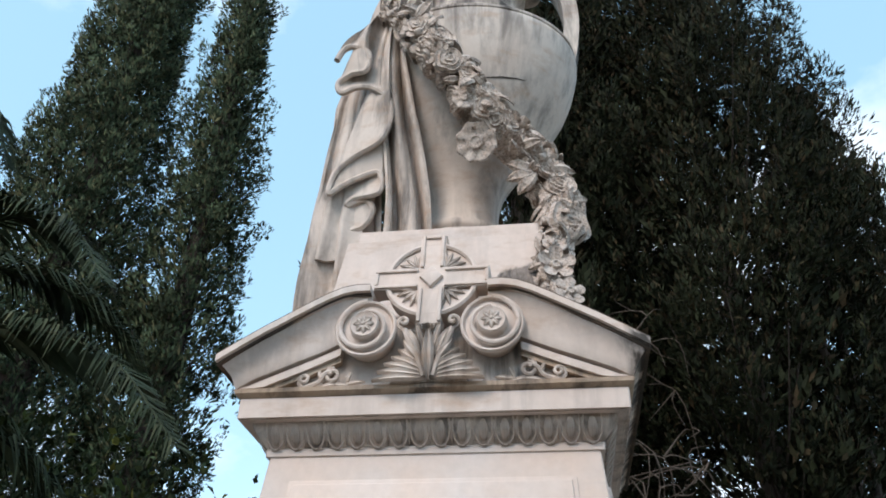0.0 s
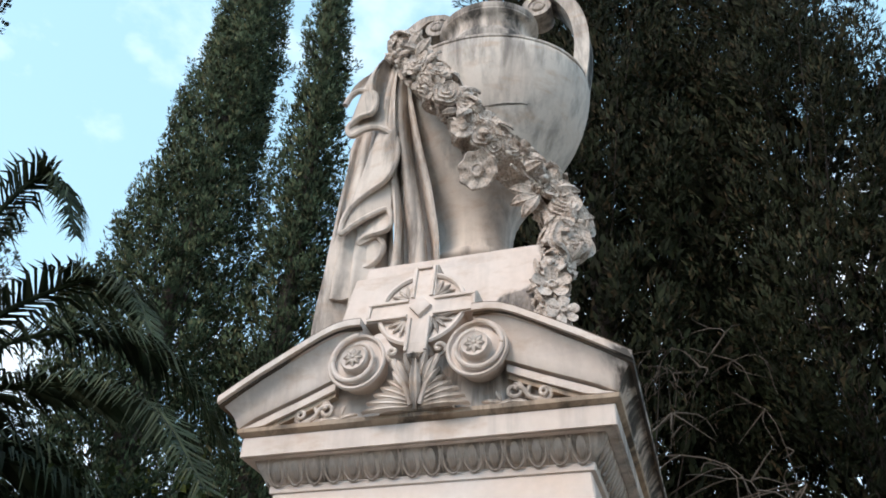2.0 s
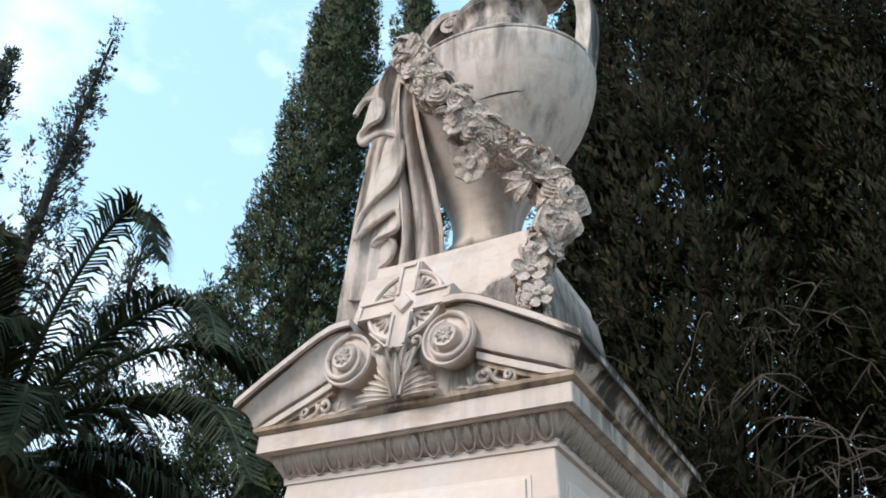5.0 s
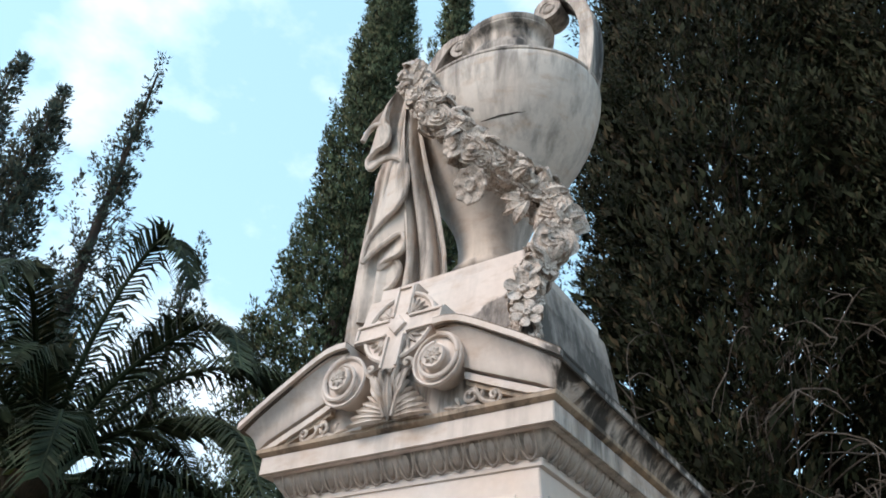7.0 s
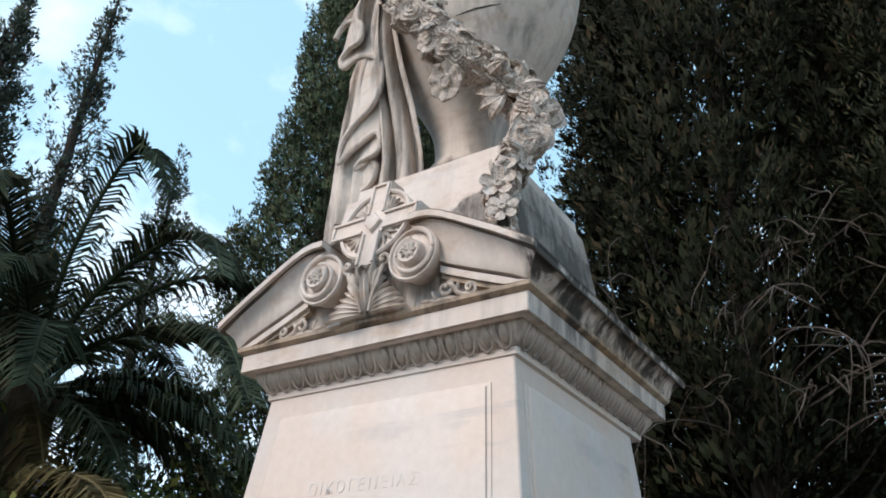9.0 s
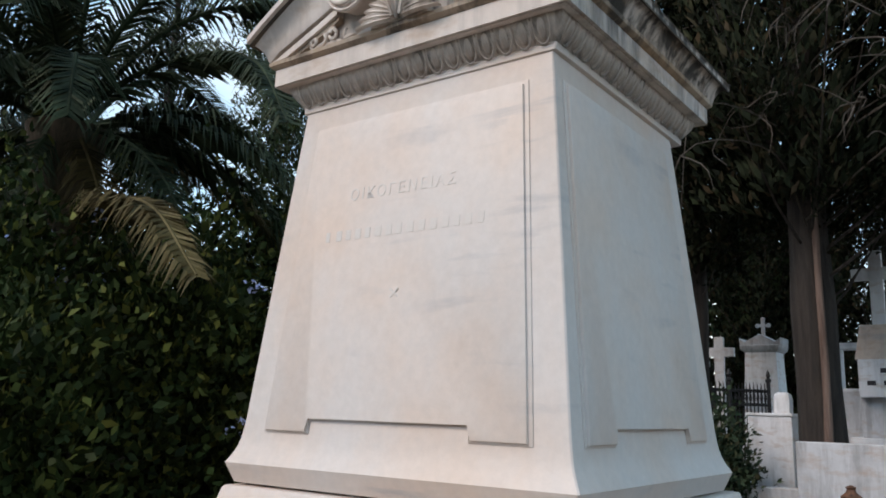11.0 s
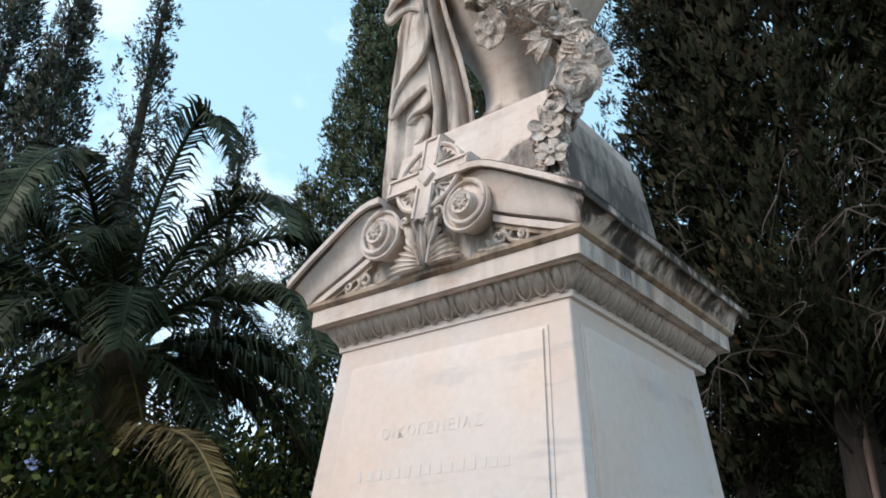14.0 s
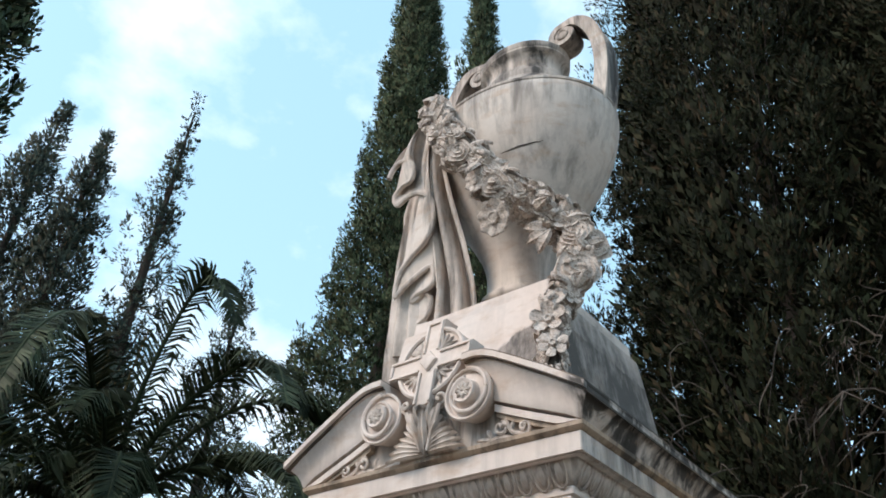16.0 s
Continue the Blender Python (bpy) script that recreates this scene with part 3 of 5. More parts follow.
def cross_bar(bm, x0, x1, z0, z1, y0, y1, ease=0.005):
    return plate([(x0, z0), (x1, z0), (x1, z1), (x0, z1)], cy0 + y0, cy0 + y1, ease, LEANC, CZ, bm)


cross = part("cross", plate([(-0.052, 3.16), (0.052, 3.16), (0.052, CZ - 0.052), (0.235, CZ - 0.052), (0.255, CZ - 0.060), (0.255, CZ + 0.060), (0.235, CZ + 0.052), (0.052, CZ + 0.052), (0.052, 3.645), (0.060, 3.662), (-0.060, 3.662), (-0.052, 3.645), (-0.052, CZ + 0.052), (-0.235, CZ + 0.052), (-0.255, CZ + 0.060), (-0.255, CZ - 0.060), (-0.235, CZ - 0.052), (-0.052, CZ - 0.052)], cy0, cy0 + 0.10, 0.006, LEANC, CZ), STONE, monument, "ringed marble cross with raised borders")
bm = bmesh.new()
for s in (-1, 1):
    cross_bar(bm, s * 0.044 - 0.008, s * 0.044 + 0.008, 3.17, CZ - 0.06, -0.012, 0.01)
    cross_bar(bm, s * 0.044 - 0.008, s * 0.044 + 0.008, CZ + 0.06, 3.655, -0.012, 0.01)
    for u in (-1, 1):
        cross_bar(bm, min(s * 0.06, s * 0.25), max(s * 0.06, s * 0.25), CZ + u * 0.044 - 0.008, CZ + u * 0.044 + 0.008, -0.012, 0.01)
    cross_bar(bm, s * 0.244 - 0.008, s * 0.244 + 0.008, CZ - 0.034, CZ + 0.034, -0.012, 0.01)
cross_bar(bm, -0.034, 0.034, 3.640, 3.656, -0.012, 0.01)
part("raised_border", bm, STONE, cross)
part("centre_diamond", plate([(0, CZ - 0.06), (0.052, CZ), (0, CZ + 0.06), (-0.052, CZ)], cy0 - 0.022, cy0 + 0.01, 0.012, LEANC, CZ), STONE, cross)
circ = [(0.205 * math.cos(q), CZ + 0.205 * math.sin(q)) for q in np.linspace(0, 2 * math.pi, 49)[:-1]]
part("ring_disc", plate(circ, cy0 + 0.016, cy0 + 0.10, 0.0, LEANC, CZ), STONE, cross)
ring_pts = [(0.196 * math.cos(q), cy0 + 0.012 + LEANC * 0.196 * math.sin(q), CZ + 0.196 * math.sin(q)) for q in np.linspace(0, 2 * math.pi, 49)]
part("ring", tube(ring_pts, 0.013, 6), STONE, cross)
for qx in (-1, 1):
    for qz in (-1, 1):
        bm = bmesh.new()
        for k in range(5):
            q = math.radians(16 + 14.5 * k)
            p0 = (qx * 0.062, cy0 + 0.012 + LEANC * qz * 0.062, CZ + qz * 0.062)
            rr = 0.172
            p1 = (qx * rr * math.cos(q), cy0 + 0.012 + LEANC * qz * rr * math.sin(q), CZ + qz * rr * math.sin(q))
            lobe(p0, p1, 0.012, 0.012, (0, -1, 0), bm)
        part("fan_relief", bm, CARVED, cross, "small carved fan between the arms")

# block that carries the urn
part("urn_block", square_stack([(0.63, 2.98), (0.63, 3.16), (0.600, 3.24), (0.575, 3.32), (0.555, 3.42), (0.537, 3.56), (0.517, 3.72), (0.498, 3.860), (0.488, 3.866)], (0.0, 0.0)), BLOCK, monument, "battered plinth block with dark rain stains")
part("urn_slab", square_stack([(0.462, 3.862), (0.468, 3.868), (0.462, 3.95), (0.455, 3.955)], (0.01, 0.0)), BLOCK, monument)

# ---- the draped urn ----
FOOT = Vector((0.02, -0.07, 3.955))
LEANM = Matrix.Translation(FOOT) @ pose(0, 0, 0, 0, 2.0, 0)
OVAL = LEANM @ Matrix.Diagonal((1.01, 0.79, 1, 1))
urn = thing("funerary_urn", FOOT, "large weathered marble urn with drapery and flower garland", "urn")
Z0 = FOOT.z
prof = [(0.245, 3.955), (0.245, 4.09), (0.236, 4.105), (0.254, 4.118), (0.260, 4.137), (0.252, 4.157), (0.230, 4.167), (0.217, 4.19), (0.211, 4.23), (0.211, 4.28), (0.217, 4.34), (0.232, 4.41), (0.258, 4.48), (0.295, 4.55), (0.342, 4.63), (0.40, 4.715), (0.455, 4.80), (0.51, 4.895), (0.56, 4.985), (0.605, 5.08), (0.642, 5.19), (0.668, 5.30), (0.683, 5.40), (0.685, 5.45), (0.678, 5.49), (0.672, 5.50), (0.680, 5.507), (0.680, 5.525), (0.66, 5.535), (0.62, 5.56), (0.54, 5.64), (0.44, 5.74), (0.36, 5.83), (0.315, 5.90), (0.29, 5.95)]
part("body", lathe([(r, z - Z0) for r, z in prof], segs=96, turn=OVAL), URN, urn, "smooth egg-shaped bowl streaked grey at the shoulder")
lip = [(0.33, 5.87), (0.335, 5.92), (0.308, 5.97), (0.298, 6.02), (0.300, 6.06), (0.316, 6.09), (0.342, 6.112), (0.350, 6.125), (0.346, 6.140), (0.352, 6.148), (0.354, 6.19), (0.340, 6.205), (0.30, 6.205), (0.285, 6.16), (0.24, 6.12), (0.0, 6.10)]
part("neck_and_lip", lathe([(r, z - Z0) for r, z in lip], segs=72, turn=OVAL), URN, urn, "short neck and moulded lip, dark with lichen")


def strap(path, half_w, thick, m):
    bm = bmesh.new()
    rows = []
    for i, p in enumerate(path):
        t = (path[min(i + 1, len(path) - 1)] - path[max(i - 1, 0)]).normalized()
        nrm = Vector((t.z, 0, -t.x))
        th = thick[i] if isinstance(thick, list) else thick
        sec = [(-half_w, -0.5), (-half_w, 0.5), (-half_w * 0.72, 0.5), (-half_w * 0.62, 0.32), (half_w * 0.62, 0.32), (half_w * 0.72, 0.5), (half_w, 0.5), (half_w, -0.5)]
        rows.append([m @ (p + Vector((0, u, 0)) + nrm * (v * th)) for u, v in sec])
    rings(bm, rows)
    return bm


for sx in (1, -1):
    rise = [(0.635, 0, 5.47), (0.655, 0, 5.62), (0.668, 0, 5.80), (0.660, 0, 5.99), (0.620, 0, 6.17), (0.55, 0, 6.31), (0.46, 0, 6.385), (0.37, 0, 6.385)]
    hp = curve_points(rise, 30)
    c = Vector((0.375, 0, 6.285))
    for k in range(1, 34):
        q = math.pi * 0.56 + k / 33 * 2 * math.pi * 1.35
        r = 0.108 * (1 - 0.70 * k / 33)
        hp.append(c + Vector((r * math.cos(q), 0, r * math.sin(q))))
    th = [0.10] * 20 + [0.10 - 0.05 * k / 10 for k in range(10)] + [0.048 - 0.026 * k / 33 for k in range(33)]
    mirror = Matrix.Diagonal((sx, 1, 1, 1))
    handle = part("handle", strap([p - Vector((0, 0, Z0)) for p in hp], 0.082, th, LEANM @ mirror), URN, urn, "thick looped strap handle ending in a scroll")
    eye_m = LEANM @ mirror @ Matrix.Translation((0.375, 0, 6.285 - Z0)) @ pose(0, 0, 0, 90, 0, 0)
    part("scroll_eye", lathe([(0.09, -0.075), (0.09, 0.070), (0.052, 0.072), (0.044, 0.088), (0.034, 0.092), (0.028, 0.086), (0.0, 0.092)], segs=28, turn=eye_m), URN, handle)
bm = bmesh.new()
for zc, q0, q1, dz in ((5.03, -77, -49, 0.045),):
    pts = []
    for k in range(16):
        q = math.radians(q0 + (q1 - q0) * k / 15)
        z = zc + dz * (k / 15 - 1) + 0.008 * noise.noise((k * 0.7, zc, 3))
        r = float(np.interp(z, [v for _, v in prof[8:30]], [u for u, _ in prof[8:30]]))
        pts.append(OVAL @ Vector(((r - 0.001) * math.cos(q), (r - 0.001) * math.sin(q), z - Z0)))
    tube(pts, [0.0015 + 0.006 * math.sin(math.pi * k / 15) for k in range(16)], 5, bm)
part("crack", bm, CRACK, urn, "dark open crack in the bowl")

# drapery: gathered at the shoulder, falling in meandering folds
R_EDGE = [(5.78, -0.33, -0.52), (5.50, -0.31, -0.60), (5.10, -0.27, -0.56), (4.80, -0.22, -0.50), (4.50, -0.16, -0.43), (4.20, -0.11, -0.38), (3.95, -0.09, -0.38), (3.0, -0.08, -0.38)]
L_EDGE = [(5.78, -0.34, -0.52), (5.62, -0.40, -0.53), (5.41, -0.53, -0.56), (5.22, -0.615, -0.56), (4.94, -0.65, -0.56), (4.30, -0.635, -0.55), (3.95, -0.665, -0.53), (3.74, -0.705, -0.49), (3.0, -0.73, -0.46)]


def along(table, z):
    zs = [row[0] for row in table][::-1]
    return Vector((float(np.interp(z, zs, [row[1] for row in table][::-1])), float(np.interp(z, zs, [row[2] for row in table][::-1])), z))


def cloth(name, s0, s1, folds, depth, hem, back, top=5.76, over=0.35, phase=0.0, label="", ns=110, nz=34, thick=0.016):
    """A stone cloth between the two edges; hem(s) gives its lower border; folds meander so that they overlap."""
    bm = bmesh.new()
    rows_f, rows_b = [], []
    for j in range(nz + 1):
        rf, rb = [], []
        for i in range(ns + 1):
            s = s0 + (s1 - s0) * i / ns
            zh = hem(s)
            z = top + (zh - top) * (j / nz)
            g = min(1.0, max(0.10, (5.85 - z) / 1.25))
            R, L = along(R_EDGE, z), along(L_EDGE, z)
            wide = L - R
            nrm = Vector((wide.y, -wide.x, 0)).normalized()
            if nrm.y > 0:
                nrm = -nrm
            q = 2 * math.pi * folds * s + phase + 0.35 * math.sin(z * 2.1 + s * 3)
            s2 = s + over / (2 * math.pi * folds) * math.sin(2 * q) * g * 1.6
            d = depth * g * math.cos(q) + 0.012 * g * math.sin(3.1 * q + z * 4)
            bulge = 0.05 * math.sin(math.pi * min(1, max(0, s))) * (1 - g)
            p = R + wide * s2 + nrm * (d - back + bulge)
            p.z = z + 0.01 * math.sin(q * 1.3)
            rf.append(p)
        for i in range(ns + 1):
            t = rf[min(i + 1, ns)] - rf[max(i - 1, 0)]
            k = Vector((t.y, -t.x, 0))
            k = k.normalized() if k.length > 1e-6 else Vector((0, -1, 0))
            rb.append(rf[i] - k * thick)
        rows_f.append(rf)
        rows_b.append(rb)
    loops = [f + b[::-1] for f, b in zip(rows_f, rows_b)]
    rings(bm, loops)
    return part(name, bm, CARVED, urn, label, 60)


FRONT_EYE = Vector((0.504, -3.80, 1.536))
HEM = [(-0.69, -0.53, 5.20), (-0.64, -0.58, 5.22), (-0.56, -0.64, 5.18), (-0.455, -0.67, 5.08), (-0.47, -0.62, 5.00), (-0.58, -0.55, 5.05), (-0.67, -0.50, 5.03), (-0.63, -0.53, 4.92), (-0.52, -0.61, 4.87), (-0.40, -0.69, 4.77), (-0.29, -0.74, 4.62), (-0.28, -0.72, 4.48), (-0.35, -0.65, 4.41), (-0.50, -0.57, 4.39), (-0.61, -0.51, 4.34), (-0.64, -0.50, 4.20), (-0.56, -0.55, 4.20), (-0.45, -0.62, 4.19), (-0.32, -0.70, 4.15), (-0.32, -0.66, 4.06), (-0.47, -0.58, 4.09), (-0.51, -0.56, 4.06), (-0.40, -0.63, 4.03), (-0.345, -0.66, 3.94), (-0.41, -0.60, 3.89), (-0.57, -0.53, 3.90), (-0.68, -0.50, 3.88)]
hem_pts = []
hem_flat = curve_points(HEM, 220)
for k, p in enumerate(hem_flat):        # seen from FRONT_EYE the border keeps its line; each tier lies a little behind the one above
    tier_y = -0.635 + 0.30 * k / 219 + 0.22 * (p.y + 0.60)
    hem_pts.append(FRONT_EYE + (p - FRONT_EYE) * ((tier_y - FRONT_EYE.y) / (-0.60 + 1.15 * (p.y + 0.60) - FRONT_EYE.y)))
bm = bmesh.new()
rows_c = []
for i, hp_ in enumerate(hem_pts):
    u = i / 219
    head = Vector((-0.55, -0.53, 5.42)).lerp(Vector((-0.345, -0.60, 5.66)), min(1.0, u * 3.0)) + Vector((0.02 * u, 0, 0))
    row = []
    for j in range(17):
        f = j / 16
        p = head.lerp(hp_, f)
        p.y = head.y + (hp_.y - head.y) * f ** 0.4 + 0.05 * math.sin(math.pi * f) * math.sin(26 * u)
        p.x += -0.03 * math.sin(math.pi * f) * (1 - u)
        row.append(p)
    back = [p + Vector((0.004, 0.022, 0.004)) for p in row]
    rows_c.append(row + back[::-1])
rings(bm, rows_c)
drapery = part("drapery", bm, CARVED, urn, "carved cloth with cascading zigzag folds", 60)
part("drapery_hem", tube([p + Vector((0, 0.006, 0.004)) for p in hem_pts], 0.019, 7), CARVED, drapery)
cloth("drapery_fall", -0.03, 0.42, 4.4, 0.070, lambda s: 3.965, 0.085, over=0.15, phase=1.0)
cloth("drapery_under", 0.40, 1.02, 2.0, 0.030, lambda s: 3.90 - 0.03 * math.sin(9 * s), 0.19, over=0.3, phase=2.2)
cloth("drapery_tail", 0.62, 1.05, 1.6, 0.030, lambda s: 3.14, 0.17, over=0.4, phase=0.2)

# garland
G_PATH = [(-0.36, -0.52, 5.68), (-0.29, -0.60, 5.52), (-0.16, -0.645, 5.24), (-0.03, -0.645, 5.02), (0.09, -0.60, 4.82), (0.21, -0.54, 4.65), (0.33, -0.455, 4.54), (0.44, -0.36, 4.46), (0.54, -0.29, 4.34), (0.59, -0.30, 4.15), (0.575, -0.38, 3.96), (0.535, -0.45, 3.78), (0.52, -0.51, 3.60), (0.54, -0.56, 3.45), (0.565, -0.60, 3.30), (0.58, -0.63, 3.18)]
G_R = [0.10, 0.13, 0.14, 0.14, 0.135, 0.135, 0.135, 0.135, 0.13, 0.12, 0.11, 0.10, 0.09, 0.085, 0.07, 0.05]
gp = curve_points(G_PATH, 76)
gr = [float(np.interp(k / 75 * 15, range(16), G_R)) for k in range(76)]
# core coloured dark so that the gaps between flowers look shaded
garland = part("garland", tube(gp, [r * 0.66 for r in gr], 12), LICHEN_AND_SHADE, urn, "thick carved garland of roses, daisies and leaves")


def frame_at(p, n, turn=0.0):
    n = Vector(n).normalized()
    return Matrix.Translation(p) @ n.to_track_quat("Z", "Y").to_matrix().to_4x4() @ pose(0, 0, 0, 0, 0, turn)


def carved_disc(name, height, n_r=18, n_q=36, edge=None):
    """One closed carved flower of radius 1: height(r, q) above a hollowed underside; edge(q) scallops the outline."""
    bm = bmesh.new()
    qs = [2 * math.pi * k / n_q for k in range(n_q)]
    edge = edge or (lambda q: 1.0)
    rows = [[Vector((0.45 * math.cos(q), 0.45 * math.sin(q), -0.38)) for q in qs]]
    rows.append([Vector((0.92 * edge(q) * math.cos(q), 0.92 * edge(q) * math.sin(q), height(1.0, q) - 0.12)) for q in qs])
    for k in range(n_r):
        r = 1 - 0.98 * k / (n_r - 1)
        rows.append([Vector((r * (1 + (edge(q) - 1) * r) * math.cos(q), r * (1 + (edge(q) - 1) * r) * math.sin(q), height(r, q))) for q in qs])
    rings(bm, rows)
    return mesh_of(name, bm, CARVED, angle=50)


def rose_mesh(seed):
    """Petals wound in a spiral, each turn lipped over the next."""
    ph = seed * 1.7

    def height(r, q):
        turn = (r * 3.3 + (q + ph) / (2 * math.pi) + 0.05 * math.sin(3 * q + ph)) % 1.0
        return 0.30 * (1 - r * r) + 0.24 * turn ** 2.2 * (0.45 + 0.55 * r) - 0.10
    return carved_disc("rose", height, 24, 28, lambda q: 1 + 0.07 * math.cos(5 * q + ph))


def daisy_mesh(n, cup):
    """Open flower with n rounded petals round a button."""
    def height(r, q):
        petal = abs(math.cos(n * q / 2))
        if r < 0.30:
            return 0.20 - 0.10 * (r < 0.12)
        return cup * r * r + 0.16 * petal ** 0.5 * (1 - 0.4 * r) - 0.10
    return carved_disc("flower", height, 14, 6 * n, lambda q: 0.60 + 0.45 * abs(math.cos(n * q / 2)) ** 0.45)


def poppy_mesh():
    """A broad open flower: scalloped saucer with a raised button."""
    bm = bmesh.new()
    rows = []
    for r, h in ((0.55, -0.30), (0.98, -0.05), (1.0, 0.03), (0.92, 0.08), (0.60, 0.03), (0.42, 0.00), (0.36, 0.02), (0.34, 0.12), (0.26, 0.14), (0.20, 0.09), (0.01, 0.10)):
        rows.append([Vector((r * (1 + 0.05 * (r > 0.5) * math.cos(8 * q)) * math.cos(q), r * (1 + 0.05 * (r > 0.5) * math.cos(8 * q)) * math.sin(q), h + 0.05 * (r > 0.5) * math.cos(8 * q))) for q in np.linspace(0, 2 * math.pi, 41)[:-1]])
    rings(bm, rows)
    return mesh_of("flower", bm, CARVED)


def leaf_mesh():
    bm = bmesh.new()
    lobe((0, 0, 0), (1.5, 0, 0.25), 0.42, 0.22, (0, 0, 1), bm, 0.1)
    return mesh_of("leaf", bm, CARVED)


def bud_mesh():
    bm = bmesh.new()
    rows = []
    for r, h in ((0.12, -0.3), (0.38, 0.0), (0.42, 0.25), (0.30, 0.50), (0.12, 0.66), (0.02, 0.7)):
        rows.append([Vector((r * (1 + 0.22 * abs(math.sin(1.5 * q + h))) * math.cos(q), r * (1 + 0.22 * abs(math.sin(1.5 * q + h))) * math.sin(q), h)) for q in np.linspace(0, 2 * math.pi, 19)[:-1]])
    rings(bm, rows)
    return mesh_of("bud", bm, CARVED)


ROSES, DAISIES = [rose_mesh(1), rose_mesh(2)], [daisy_mesh(5, 0.35), daisy_mesh(6, 0.05), daisy_mesh(8, 0.2)]
LEAF, BUD, POPPY = leaf_mesh(), bud_mesh(), poppy_mesh()
rng = random.Random(11)


def out_dir(k, q):
    t = (gp[min(k + 1, 75)] - gp[max(k - 1, 0)]).normalized()
    u = t.cross(Vector((0, 0, 1))).normalized()
    v = u.cross(t)
    return (math.cos(q) * u + math.sin(q) * v).normalized(), t


for k in range(1, 75):
    for rep in range(10):
        q = rng.uniform(0, 2 * math.pi)
        d, t = out_dir(k, q)
        if d.y > 0.55:
            continue
        p = gp[k] + d * gr[k] * rng.uniform(0.60, 0.80)
        kind = rng.random()
        size = gr[k] * rng.uniform(0.36, 0.60)
        if kind < 0.22:
            piece("rose", rng.choice(ROSES), frame_at(p, d, rng.uniform(0, 360)) @ Matrix.Scale(size * 1.15, 4), garland)
        elif kind < 0.50:
            piece("flower", rng.choice(DAISIES + [POPPY]), frame_at(p, d, rng.uniform(0, 360)) @ Matrix.Scale(size * 1.1, 4), garland)
        elif kind < 0.84:
            piece("leaf", LEAF, frame_at(p, d + 0.4 * t * rng.choice((-1, 1)), rng.uniform(0, 360)) @ Matrix.Scale(size * 1.2, 4), garland)
        else:
            piece("bud", BUD, frame_at(p, d + t * rng.uniform(-1, 1), 0) @ Matrix.Scale(size * 0.8, 4), garland)
for nm, me, p, n, size in (("rose", ROSES[0], (0.035, -0.735, 4.895), (0.25, -1, -0.15), 0.085), ("rose", ROSES[1], (0.63, -0.43, 3.965), (0.55, -0.8, 0.0), 0.125), ("flower", POPPY, (0.165, -0.545, 4.45), (-0.15, -1, -0.5), 0.115), ("leaf", LEAF, (0.16, -0.55, 4.53), (0.1, -1, -0.2), 0.09), ("flower", DAISIES[1], (0.26, -0.55, 4.52), (0.2, -1, -0.2), 0.07), ("flower", POPPY, (0.115, -0.67, 4.67), (0.0, -1, -0.2), 0.075), ("rose", ROSES[1], (0.665, -0.30, 4.20), (0.9, -0.5, 0.1), 0.12), ("rose", ROSES[0], (0.41, -0.44, 4.53), (0.3, -0.9, 0.5), 0.08), ("flower", DAISIES[0], (0.55, -0.38, 4.36), (0.4, -0.9, 0.2), 0.085), ("flower", DAISIES[0], (0.545, -0.60, 3.60), (0.3, -1, 0.1), 0.09), ("flower", DAISIES[1], (0.60, -0.66, 3.42), (0.4, -1, 0.1), 0.075), ("rose", ROSES[0], (-0.30, -0.64, 5.60), (-0.1, -1, 0.1), 0.07)):
    piece(nm, me, frame_at(Vector(p), n, 20) @ Matrix.Scale(size, 4), garland)
for ang in (165, 200, 235):
    piece("leaf", LEAF, frame_at(Vector((0.47, -0.42, 4.32)), (0.1, -1, -0.3), ang) @ Matrix.Scale(0.11, 4), garland)
bm = bmesh.new()
for off in (-0.02, 0.0, 0.02):
    tube(curve_points([(0.24 + off * 0.3, -0.60, 4.60 + off), (0.34, -0.53, 4.52 + off), (0.45, -0.46, 4.40 + off)], 10), 0.010, 6, bm)
part("ribbon_stems", bm, CARVED, garland)
tube_pts = curve_points([(0.50, -0.50, 3.74), (0.515, -0.555, 3.55), (0.56, -0.60, 3.40), (0.615, -0.64, 3.27)], 16)
part("ribbon_edge", tube(tube_pts, 0.010, 6), CARVED, garland)

